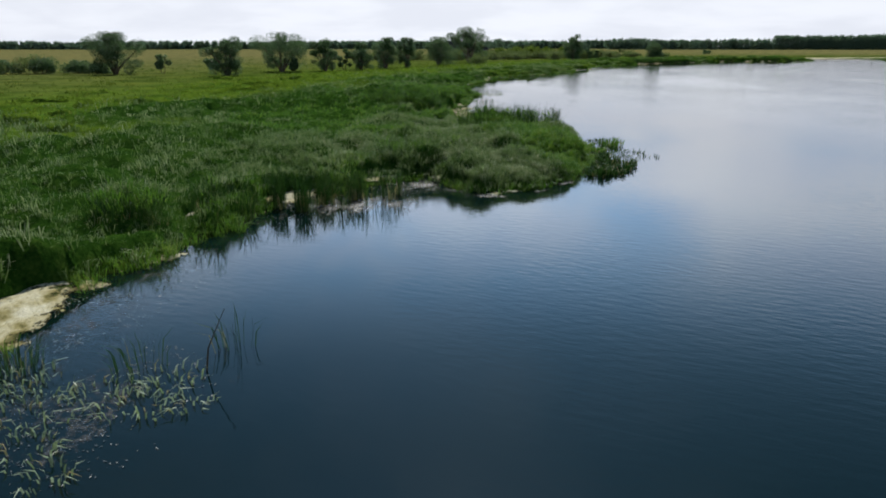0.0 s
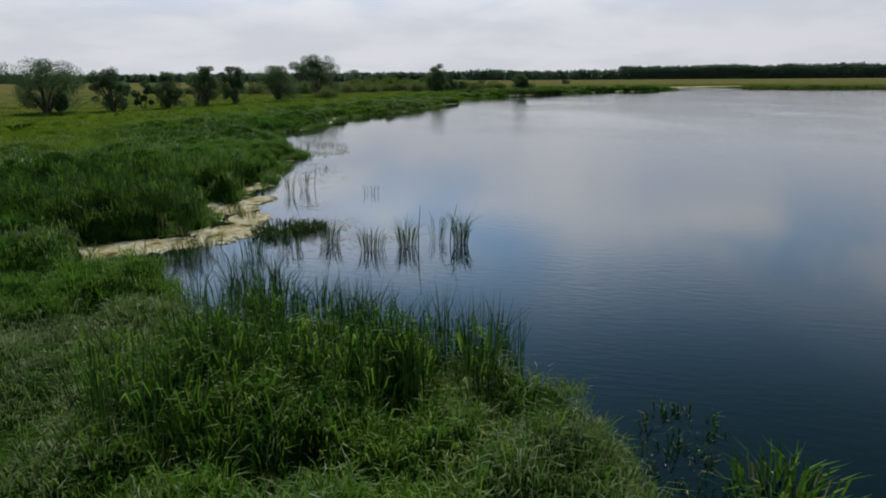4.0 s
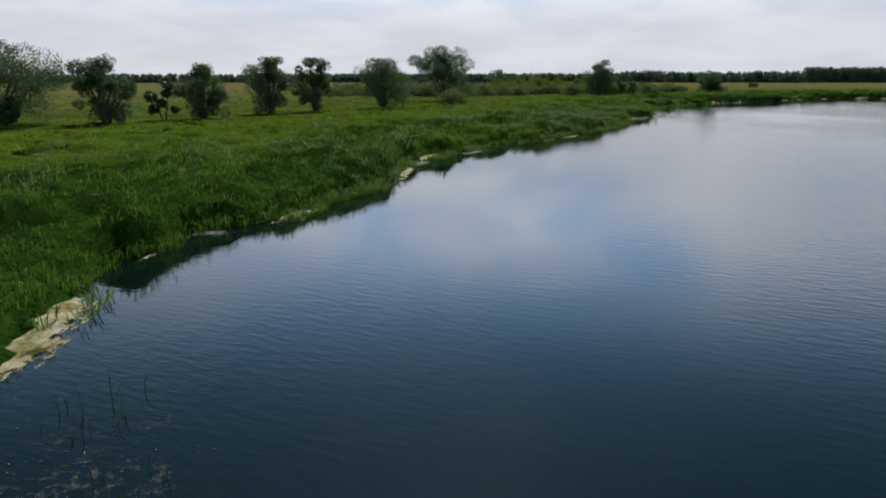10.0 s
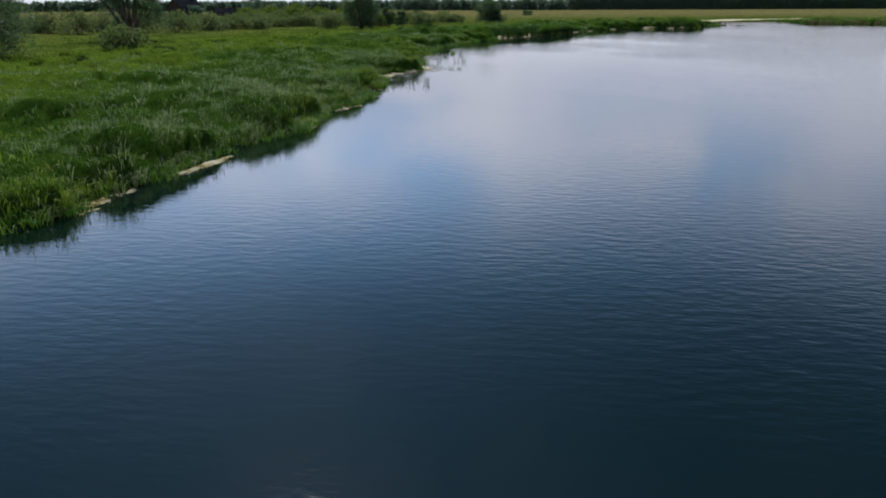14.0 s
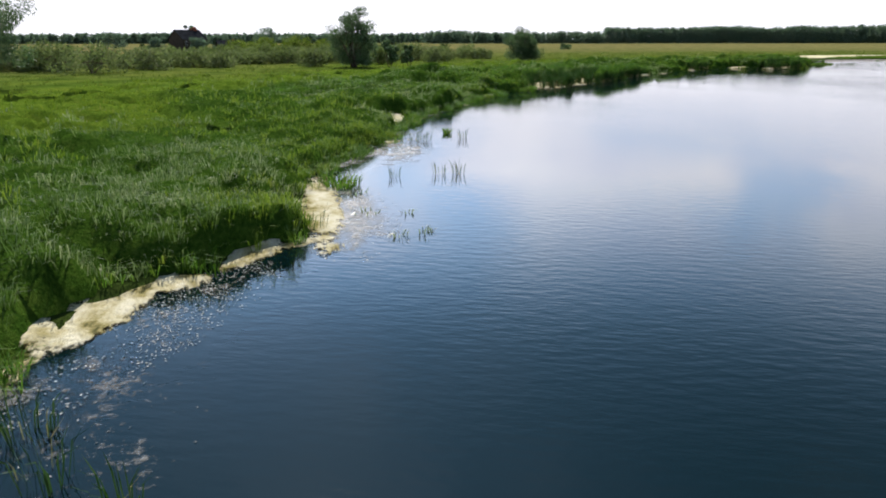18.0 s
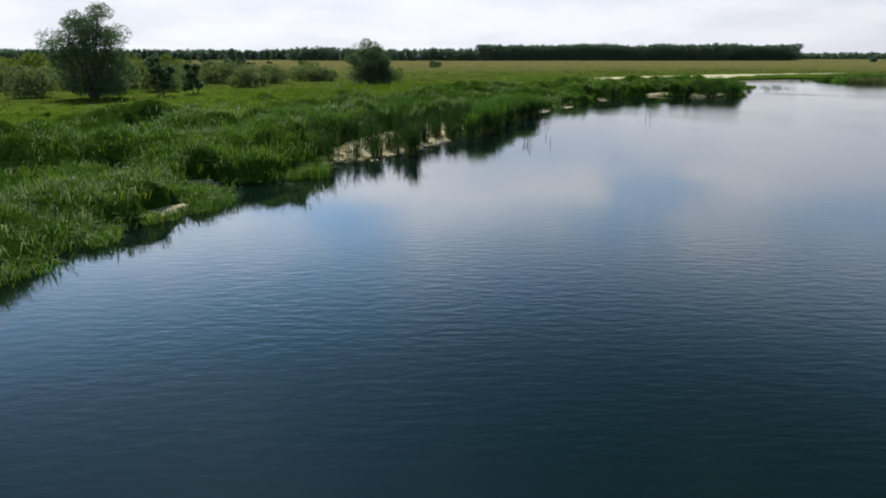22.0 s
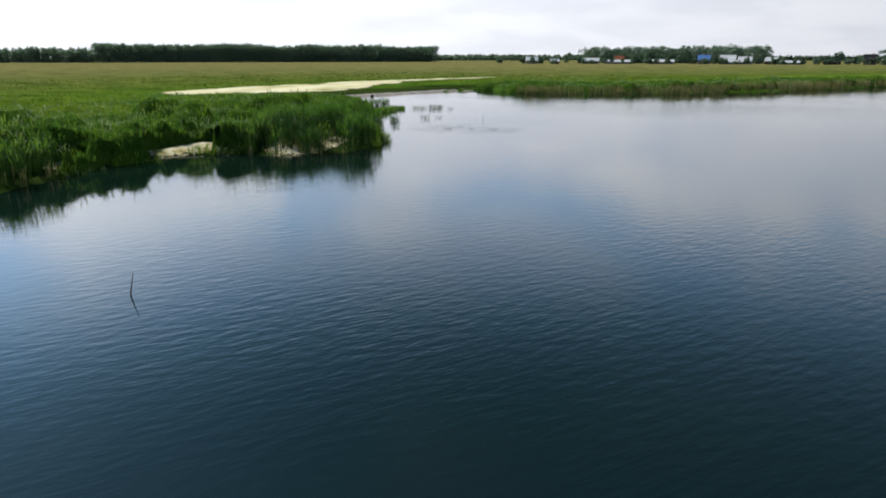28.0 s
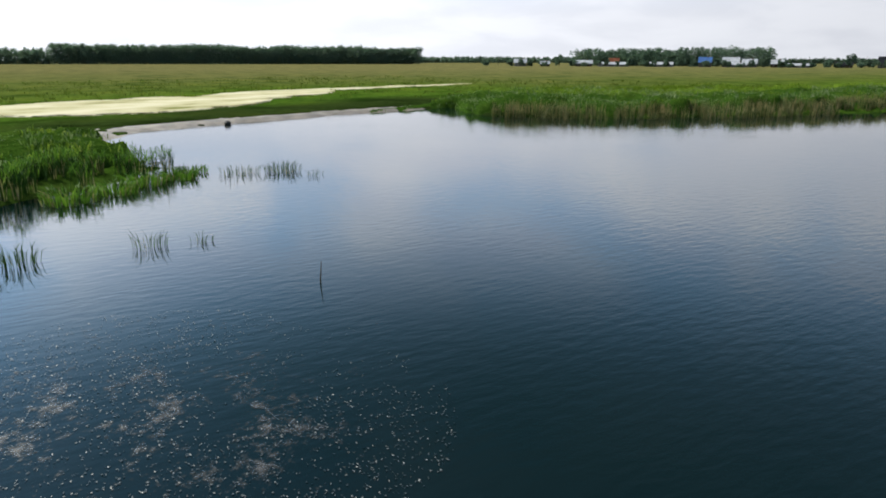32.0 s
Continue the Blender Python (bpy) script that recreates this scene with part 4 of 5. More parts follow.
s, w = rng.uniform(0.012, 0.035, n) * np.where(lx > 160, 0.7, 1.0), rng.uniform(0, math.tau, n)
q = np.stack([np.stack([lx + np.cos(w + a) * s * k, ly + np.sin(w + a) * s * k, 0.008 + rng.uniform(0, 0.012, n)], -1) for a, k in ((0, 1.0), (1.3, 0.6), (3.1, 1.1), (4.6, 0.5))], 1)
litter = mesh_object("floating_litter", q.reshape(-1, 3), np.arange(n * 4).reshape(-1, 4), M_LITTER, False)
tagged(litter, "pale floating leaves and scum on the shallow water", "floating leaves", kind="stuff")

# a broken film of scum round the litter and the mud
SCUM = [(a, b, c * 1.2, e * 1.2, f) for a, b, c, e, f, g in LITTER[:-2]]
for a, b, c, e, f in SCUM:
    r = max(c, e)
    sx, sy = np.meshgrid(np.arange(a - r, a + r, 0.5), np.arange(b - r, b + r, 0.5))
    thick = np.clip(within([(a, b, c, e, f)], sx, sy) * (0.75 if -6 < a < -3 else 0.9 if 43 < a < 53.5 else 0.52 if a > 150 else 0.70 if e in (2.6 * 1.2, 1.6 * 1.2) else 0.55), 0, 1) * np.clip((0.5 - shore_distance(sx, sy)) * 2, 0, 1)
    ids = np.arange(sx.size).reshape(sx.shape)
    some = (thick[:-1, :-1] + thick[1:, 1:] + thick[1:, :-1] + thick[:-1, 1:]) > 0
    if not some.any():
        continue
    q = np.stack([ids[:-1, :-1], ids[:-1, 1:], ids[1:, 1:], ids[1:, :-1]], -1)[some]
    used, q = np.unique(q, return_inverse=True)
    film = mesh_object("water_scum", np.stack([sx, sy, np.full(sx.shape, 0.006 + 0.0002 * len(used) % 0.01)], -1).reshape(-1, 3)[used], q.reshape(-1, 4), M_SCUM, False)
    film.data.attributes.new("thickness", "FLOAT", "POINT").data.foreach_set("value", thick.ravel()[used].astype(np.float32))
    tagged(film, "thin grey film of scum and pale flecks on the shallow water", "scum", "scum films", "stuff")

# the same film as a broken fringe along the whole bank
sx, sy = np.meshgrid(np.arange(-18, 192, 0.45), np.arange(4, 345, 0.45))
sd = shore_distance(sx, sy)
thick = np.clip(1.1 - np.abs(sd + 0.35) / 1.5, 0, 1) * np.clip(1.9 * value_noise(sx, sy, 4.0, 75) * value_noise(sx, sy, 11.0, 76) - 0.02, 0, 1) * np.clip((value_noise(sx, sy, 1.3, 77) - 0.35) * 3.5, 0, 1) * (sd < 0.5)
ids = np.arange(sx.size).reshape(sx.shape)
some = (thick[:-1, :-1] + thick[1:, 1:] + thick[1:, :-1] + thick[:-1, 1:]) > 0
q = np.stack([ids[:-1, :-1], ids[:-1, 1:], ids[1:, 1:], ids[1:, :-1]], -1)[some]
used, q = np.unique(q, return_inverse=True)
film = mesh_object("shore_scum", np.stack([sx, sy, np.full(sx.shape, 0.018)], -1).reshape(-1, 3)[used], q.reshape(-1, 4), M_SCUM, False)
film.data.attributes.new("thickness", "FLOAT", "POINT").data.foreach_set("value", thick.ravel()[used].astype(np.float32))
tagged(film, "broken pale fringe of scum along the water's edge", "scum", "scum films", "stuff")


def water_plant(name, x, y, count, radius, height, lean, wide, mat, label, group):
    """One clump of leaves or stalks that rises from the shallows."""
    root = tagged(new(name), label, "water plant", group)
    root.matrix_world = pose(x, y, 0)
    bx, by, k, way = tufted(np.zeros(1), np.zeros(1), count, radius)
    blades("leaves", bx, by, np.full(count, -0.1), height * rng.uniform(0.6, 1.1, count), wide * rng.uniform(0.7, 1.3, count), rng.uniform(lean * 0.3, lean, count), mat, way, root)
    dry = max(3, count // 7)
    bx, by, k, way = tufted(np.zeros(1), np.zeros(1), dry, radius)
    blades("dry_leaves", bx, by, np.full(dry, -0.1), height * rng.uniform(0.4, 0.9, dry), wide * rng.uniform(0.6, 1.1, dry), rng.uniform(lean * 0.4, lean, dry), M_STRAW, way, root)["label"] = "straw-coloured dry leaves"
    return root


L1, L2, L3 = "clump of upright reed stalks standing in shallow water", "low tussock of bent pale leaves lying on the water", "dense green sedge tussock in the shallows"
for x, y, n, r, h in ((-10.2, 14.2, 30, 0.6, 1.2), (-7.1, 14, 14, 0.6, 1.3), (-5.2, 15.2, 10, 0.5, 1.4), (-8.7, 28.3, 40, 0.35, 2.1), (-9.6, 26.5, 26, 0.3, 1.9), (-6.3, 29.8, 30, 0.5, 1.7), (4.6, 69.9, 26, 0.5, 1.3), (6.3, 70.3, 30, 0.4, 1.6), (7.9, 68.9, 30, 0.5, 1.5),
                      (9.4, 69.2, 34, 0.4, 1.7), (10.9, 70, 12, 0.3, 1.8), (11.7, 69, 40, 0.3, 1.9), (1.2, 70.3, 34, 0.7, 1.3), (0.6, 68.6, 40, 0.6, 1.3), (3.2, 69.2, 26, 0.5, 1.5), (2.4, 76.4, 18, 0.5, 1.3), (1.6, 77.6, 20, 0.4, 1.4),
                      (4.3, 83.8, 9, 0.25, 1.9), (5.3, 84.8, 12, 0.3, 2.0), (9.3, 82.4, 7, 0.5, 1.0), (5.0, 101.8, 22, 1.0, 1.2), (6.8, 112, 30, 1.6, 1.1), (8.8, 109.5, 24, 1.2, 1.1), (7, 94, 16, 1.0, 1.0), (5.8, 117.5, 22, 1.0, 1.1), (7.6, 114.5, 26, 1.0, 1.1),
                      (9.2, 112.2, 18, 0.6, 1.2), (5, 111.4, 22, 1.0, 1.1), (41.6, 208.6, 14, 0.4, 1.1), (42.2, 207.2, 10, 0.4, 1.2), (43.4, 206.2, 10, 0.3, 1.2), (46.9, 219.6, 10, 0.6, 1.2), (54.9, 238.4, 30, 0.8, 1.1), (57.9, 238.8, 9, 0.3, 1.1), (53.4, 227.6, 8, 0.3, 1.0),
                      (54.3, 227.4, 9, 0.3, 1.2), (51.3, 227.6, 9, 0.3, 0.9), (183.8, 335.2, 40, 1.0, 1.1), (185.6, 334, 60, 0.9, 1.2), (185.9, 332, 9, 0.4, 0.9), (173.7, 326.4, 16, 0.5, 1.2), (170.6, 327.7, 30, 0.5, 1.3), (175, 325.7, 7, 0.4, 0.8), (164.2, 323.9, 12, 0.3, 1.0),
                      (166.3, 324, 20, 0.4, 1.2), (169.5, 327, 24, 0.3, 1.2), (127, 316, 12, 0.4, 1.2), (112.8, 302.6, 8, 0.3, 1.0), (94.5, 281.5, 8, 0.3, 1.3)):
    water_plant("reed_clump", x, y, int(n * (1.0 if 90 < y < 120 else 2)), r, h * (0.6 if x > 160 or 90 < y < 120 else 0.85), 0.55, 0.022, M_CATTAIL, L1, "reed clumps in the shallows")
for x, y, n, r in ((-8.5, 11.8, 40, 0.9), (-6.5, 12.4, 40, 0.8), (-9.6, 13.4, 40, 0.8), (-7, 10, 24, 0.5), (-8.9, 13.0, 40, 0.7), (-7.4, 12.9, 40, 0.7), (-6.2, 13.6, 36, 0.6), (-5.4, 12.6, 24, 0.5), (-8.0, 10.8, 40, 0.7), (11.5, 51.8, 90, 1.0), (12.6, 49.8, 90, 1.0), (13.6, 47.4, 60, 1.0), (11.2, 46.8, 70, 1.0), (10.6, 43.4, 90, 1.0), (11.6, 41.9, 60, 0.9), (10.0, 45, 80, 0.9), (12.2, 45.4, 60, 0.9), (9.2, 40.4, 70, 0.9), (8.0, 39.0, 70, 0.8), (10.4, 40.0, 40, 0.8), (12.5, 53.2, 60, 0.8), (14.2, 45.2, 30, 0.8),
                   (4.7, 107.7, 40, 1.0), (6.3, 107.4, 50, 0.9), (8.9, 107.7, 36, 0.35), (8.1, 105.4, 44, 0.5), (9.3, 106.4, 24, 0.3), (5.2, 104.8, 50, 1.0), (6.8, 104.4, 50, 0.9), (8.9, 105.2, 20, 0.4), (7.4, 106.6, 30, 0.6), (50.4, 220.8, 16, 0.25), (50.4, 218.2, 30, 0.3), (49.6, 218, 24, 0.3), (48.9, 224.6, 50, 0.7), (49, 221.2, 26, 0.5)):
    water_plant("bent_leaf_tussock", x, y, int(n * (1.0 if y < 60 else 0.5)), r, 0.42, 1.25, 0.036, M_CATTAIL if 20 < y < 60 else M_PALE, L2, "bent tussocks on the water")
for x, y, n, r, h in ((4.2, 72.9, 420, 1.3, 0.75), (5.4, 73.4, 240, 0.8, 0.65), (57.5, 241, 50, 0.3, 0.6), (175.5, 334.9, 160, 1.0, 0.9), (177.6, 335.4, 160, 0.9, 0.8), (179.4, 336.2, 160, 0.9, 0.9), (181.3, 336.4, 140, 0.8, 0.7), (182.6, 337.4, 120, 0.8, 0.6), (48.6, 226, 120, 0.8, 0.8), (77.2, 274.2, 120, 0.6, 1.1), (4.4, 105.6, 160, 0.9, 0.8), (12.8, 50.6, 120, 0.9, 0.9), (9.9, 40.2, 150, 0.7, 0.8), (10.6, 42.6, 150, 0.7, 0.8), (10.8, 44.8, 130, 0.6, 0.7), (11.8, 42.0, 110, 0.6, 0.7), (9.2, 38.6, 140, 0.7, 0.8), (10.3, 38.9, 90, 0.5, 0.6), (11.2, 40.4, 90, 0.5, 0.6), (11.0, 47.2, 120, 0.6, 0.7), (10.4, 48.8, 140, 0.7, 0.8)):
    water_plant("sedge_tussock", x, y, n, r, h, 0.8, 0.05 if x > 7 else 0.04, M_CATTAIL if x < 7 or (y < 46 and x > 9) else M_SEDGE, L3, "sedge tussocks in the water")
for x, y, h, dx in ((11.2, 68.9, 1.7, 0.3), (9.7, 68, 1.9, 0.1), (114.6, 291.9, 0.7, 0.02), (114.9, 291.6, 0.8, 0.0), (128.3, 300.5, 0.6, 0.15), (174.4, 319.8, 0.55, 0.05), (97.6, 283.9, 0.5, 0.05), (95.5, 280.2, 0.6, 0.0), (4.6, 83.2, 1.5, 0.3), (5.9, 85.2, 1.6, 0.2), (-5.6, 14.0, 1.6, 0.6)):
    stem = tagged(new("dead_stem"), "bare dark stem sticking out of the water", "stem", "bare stems")
    stem.matrix_world = pose(x, y, -0.2)
    me_v, sides = [], 5
    ring = [(0, 0, 0, 0.025), (dx * 0.2, 0.02, h * 0.5, 0.02), (dx, 0.0, h + 0.2, 0.008)]
    for cx, cy, cz, r in ring:
        me_v += [(cx + math.cos(i * math.tau / sides) * r, cy + math.sin(i * math.tau / sides) * r, cz) for i in range(sides)]
    mesh_object("stalk", me_v, [(a * sides + i, a * sides + (i + 1) % sides, (a + 1) * sides + (i + 1) % sides, (a + 1) * sides + i) for a in range(2) for i in range(sides)], M_STEM, True, stem)

# ---- trees and shrubs ----


def leaf_cloud(centres, radii, count, size):
    """Small four-cornered leaf clumps, thick near the skin of each puff."""
    k = rng.integers(0, len(centres), count)
    p = rng.normal(size=(count, 3))
    p /= np.linalg.norm(p, axis=1)[:, None]
    p *= (rng.uniform(0.35, 1.0, count) ** 0.6)[:, None]
    c = centres[k] + p * radii[k][:, None] * np.array([1, 1, 0.8])
    a, b = rng.normal(size=(count, 3)), rng.normal(size=(count, 3))
    a /= np.linalg.norm(a, axis=1)[:, None]
    b -= (a * b).sum(1)[:, None] * a
    b /= np.linalg.norm(b, axis=1)[:, None]
    s = size * rng.uniform(0.5, 1.3, count)[:, None]
    v = np.stack([c - a * s, c + b * s * 0.45, c + a * s, c - b * s * 0.45], 1)
    return v.reshape(-1, 3), np.arange(count * 4).reshape(-1, 4)


def tube(bm, a, b, ra, rb, sides=7):
    a, b = Vector(a), Vector(b)
    q = (b - a).to_track_quat("Z", "Y")
    rings = []
    for p, r in ((a, ra), ((a + b) / 2 + Vector((rng.normal(), rng.normal(), 0)) * ra * 0.5, (ra + rb) / 2), (b, rb)):
        rings.append([bm.verts.new(p + q @ Vector((math.cos(i * math.tau / sides) * r, math.sin(i * math.tau / sides) * r, 0))) for i in range(sides)])
    for lo, hi in zip(rings, rings[1:]):
        for i in range(sides):
            bm.faces.new((lo[i], lo[(i + 1) % sides], hi[(i + 1) % sides], hi[i]))
    bm.faces.new(rings[-1])


def tree(name, x, y, height, width, label, category, mat, leaves=4200, puffs=26, stems=3, bare=0.1, size=0.26, group=""):
    """A thing of several leaning stems with limbs, and a crown of many leaf clumps with gaps."""
    z = float(ground_height(np.array(x, float), np.array(y, float), shore_distance(np.array(x, float), np.array(y, float))))
    root = tagged(new(name), label, category, group)
    root.matrix_world = pose(x, y, z - 0.1)
    crown_z, r = height * (1 + bare) / 2, width / 2
    ang, rad = rng.uniform(0, math.tau, puffs), np.sqrt(rng.uniform(0.05, 1, puffs))
    up = rng.uniform(-1, 1, puffs)
    rad = rad * np.sqrt(1 - (np.abs(up) * np.where(up < 0, 0.5, 0.8)) ** 2)
    pr = rng.uniform(0.16, 0.30, puffs) * width * (1 - 0.3 * rad)
    pc = np.stack([np.cos(ang) * rad * (r - pr * 0.6), np.sin(ang) * rad * (r - pr * 0.6), crown_z + up * (height * (1 - bare) / 2 - pr * 0.75)], -1)
    pc[0, 2] = height - pr[0] * 0.8
    if category == "shrub":
        up = rng.uniform(0.0, 1.0, puffs) ** 1.3
        rad = np.sqrt(rng.uniform(0.0, 1, puffs)) * np.sqrt(1 - (up * 0.85) ** 2)
        pr = rng.uniform(0.14, 0.24, puffs) * np.minimum(width, height * 2.2)
        pc = np.stack([np.cos(ang) * rad * (r - pr * 0.5), np.sin(ang) * rad * (r - pr * 0.5), pr * 0.55 + up * (height - pr * 1.3)], -1)
    bm = bmesh.new()
    for s in range(stems):
        a = s * math.tau / stems + rng.uniform(-0.5, 0.5)
        foot = Vector((math.cos(a) * 0.25, math.sin(a) * 0.25, 0))
        fork = Vector((math.cos(a) * r * 0.3, math.sin(a) * r * 0.3, height * (0.25 + 0.15 * rng.uniform())))
        tube(bm, foot, fork, height * 0.022, height * 0.015)
        for j in rng.choice(puffs, min(puffs, 6), replace=False):
            tube(bm, fork, pc[j], height * 0.011, height * 0.003, 5)
    part("trunk", bm, M_BARK, root)
    v, f = leaf_cloud(pc, pr, int(leaves * 1.6), size * 1.1)
    v[:, 2] = np.maximum(v[:, 2], 0.15)
    mesh_object("crown", v, f, mat, False, root)
    return root


def willow(x, y, height, width, label, leaves=6500, skirt=0.4, size=0.25, group="row of willows", name="willow"):
    """Stems that fan out from one foot; each limb carries its own rounded clumps, with gaps of sky between them."""
    z = float(ground_height(np.array(x, float), np.array(y, float), shore_distance(np.array(x, float), np.array(y, float))))
    root = tagged(new(name), label, "tree", group)
    root.matrix_world = pose(x, y, z - 0.1)
    r, centres, radii = width / 2, [], []
    limbs = int(rng.integers(8, 12))
    for i in range(limbs):
        a = (i + rng.uniform(-0.35, 0.35)) * math.tau / limbs
        out, high = (rng.uniform(0.50, 0.84), rng.uniform(0.46, 0.78)) if i % 3 else (rng.uniform(0.05, 0.40), rng.uniform(0.72, 0.90))
        foot = Vector((math.cos(a) * 0.22, math.sin(a) * 0.22, 0))
        bend = Vector((math.cos(a) * r * out * 0.45, math.sin(a) * r * out * 0.45, height * high * 0.55))
        tip = Vector((math.cos(a) * r * out, math.sin(a) * r * out, height * high))
        bm = bmesh.new()
        tube(bm, foot, bend, height * 0.024, height * 0.015)
        tube(bm, bend, tip, height * 0.015, height * 0.006, 6)
        for j in range(int(rng.integers(3, 6))):
            k = rng.uniform(0.40, 1.08) if j else 1.0
            w = rng.normal(size=3)
            w = w / np.linalg.norm(w) * width * rng.uniform(0.04, 0.13)
            c = bend.lerp(tip, k) + Vector((w[0], w[1], w[2] * 0.7 + 0.03 * height))
            p = width * rng.uniform(0.09, 0.15) * (1.12 if k > 0.8 else 0.9)
            c.z = min(c.z, height - p * 0.8)
            tube(bm, bend.lerp(tip, min(k, 1.0) * 0.8), c, height * 0.006, height * 0.002, 4)
            centres.append(c)
            radii.append(p)
        part("limb", bm, M_BARK, root)
    for i in range(int(skirt * 22)):
        a, q = rng.uniform(0, math.tau), math.sqrt(rng.uniform(0.1, 1))
        p = width * rng.uniform(0.10, 0.16)
        centres.append((math.cos(a) * q * r * 0.78, math.sin(a) * q * r * 0.78, p * 0.7 + rng.uniform(0, 0.55) * height * q))
        radii.append(p)
    v, f = leaf_cloud(np.array([tuple(c) for c in centres]), np.array(radii), int(leaves * 2.3), size * 0.85)
    v[:, 2] = np.maximum(v[:, 2], 0.12)
    mesh_object("crown", v, f[:, :3], M_WILLOW, False, root)
    return root


W1 = "old broad willow with grey-green foliage on the meadow"
for x, y, h, w, lv, bare in ((-83, 173, 10.6, 14.6, 5200, 0.03), (-51.7, 164.2, 9.6, 10.3, 4200, 0.03), (-45.2, 192.2, 11.0, 17, 5600, 0.05), (-33.8, 196.7, 9.3, 8.1, 3600, 0.04), (-24.9, 208.5, 8.6, 8.6, 3600, 0.03),
                             (-18.6, 223.6, 9.8, 9.2, 3800, 0.05), (-12.2, 231.5, 9.8, 8.1, 3600, 0.06), (-1.4, 249.1, 10.4, 14.5, 4800, 0.03)):
    willow(x, y, h, w, W1, int(lv * 2.1), rng.uniform(0.6, 1.2))
willow(11.2, 293, 15.2, 16.8, "tall willow with an airy rounded crown above scrub", 14000, 0.4, 0.28)
willow(65.3, 344.8, 12.6, 11.6, "dense dark green tree standing over shrubs", 11500, 2.6, 0.28, "", "poplar")
willow(114.3, 371.1, 9.3, 10.2, "single round dark tree on the open meadow", 10500, 2.6, 0.27, "", "round_tree")
for x, y, h, w in ((-29.5, 205, 6.3, 4.5), (-41, 187, 4.0, 3.4), (-62, 185, 4.5, 5.0), (-73, 178, 5.0, 5.0), (74, 349, 5.8, 4.6), (79, 352, 4.6, 4.0)):
    tree("young_willow", x, y, h, w, "small young willow beside a bigger one", "tree", M_WILLOW, 1300, 10, 2, 0.1, 0.24, "young willows")
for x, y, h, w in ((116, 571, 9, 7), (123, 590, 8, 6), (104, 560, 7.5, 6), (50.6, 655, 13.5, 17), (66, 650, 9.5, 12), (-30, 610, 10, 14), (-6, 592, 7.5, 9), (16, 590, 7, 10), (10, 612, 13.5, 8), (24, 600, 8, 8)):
    tree("far_tree", x, y, h, w, "dark tree far back on the plain", "tree", M_HAZY_WOODS, 1700, 24, 1, 0.0, 0.42, "far trees")

for x, y, h, w in ((-106, 178, 4.2, 12), (-114, 170, 3.6, 9), (17, 331, 4.4, 13), (9, 340, 4.8, 12), (1, 345, 4.8, 12), (20, 352, 3.4, 9), (31, 360, 3.6, 10), (-12, 340, 4.5, 11), (47, 398, 4.2, 11), (66, 412, 4.0, 12),
                   (80, 411, 4.0, 10), (90, 393, 4.3, 12), (117, 432, 3.6, 8), (91, 372, 3.3, 8), (99, 390, 3.2, 8), (111, 398, 2.6, 9), (127, 393, 2.6, 8), (42, 392, 3.6, 8), (13, 262, 3.0, 9), (-22, 352, 4, 10), (25, 342, 3.6, 9), (38, 352, 3.4, 9), (52, 372, 3.6, 10), (58, 352, 3.4, 8), (74, 362, 3.2, 8), (36, 380, 4, 12), (24, 372, 4, 12), (104, 420, 3, 10), (70, 395, 3.4, 11), (-4, 330, 4.4, 10), (-33, 345, 4, 11)):
    tree("shrub", x, y, h * 1.28, w, "rounded grey-green shrub on the meadow", "shrub", M_SHRUB, 1300, 24, 3, 0.0, 0.25, "meadow shrubs")
for x, y, h, w in ((-103, 176, 4.4, 9), (-96, 180, 3.8, 8), (-112, 174, 4.0, 9), (-90, 178, 2.8, 6)):
    tree("dark_bush", x, y, h, w, "dense dark green bush on the open meadow", "shrub", M_WILLOW, 2200, 20, 3, 0.0, 0.24, "dark bushes")
for x, y, h, w in ((48, 452, 7.0, 14), (59, 464, 7.6, 16), (72, 470, 6.6, 14), (84, 480, 6.4, 13), (38, 462, 6.0, 12)):
    tree("fresh_shrub", x, y, h, w, "light yellow-green willow shrub behind the meadow", "shrub", M_LIME, 2000, 18, 3, 0.0, 0.32, "light shrubs")
for i in range(34):
    x, y = rng.uniform(-45, 110), rng.uniform(0, 26)
    tree("shrub", x, 336 + 0.50 * max(x, 0) + y, rng.uniform(2.6, 5.0), rng.uniform(7, 14), "rounded grey-green shrub on the meadow", "shrub", M_SHRUB, 1050, 22, 3, 0.0, 0.26, "meadow shrubs")
tree("lone_bush", 212, 551.6, 3.6, 9, "low dark bush alone on the straw-coloured field", "shrub", M_WILLOW, 900, 10, 2, 0.0, 0.3)
for i in range(26):
    x, y = rng.uniform(-60, 200), rng.uniform(560, 900)
    tree("field_bush", x, y, rng.uniform(1.6, 3.6), rng.uniform(4, 11), "low dark bush on the far field", "shrub", M_SHRUB, 260, 7, 1, 0.0, 0.5, "field bushes")


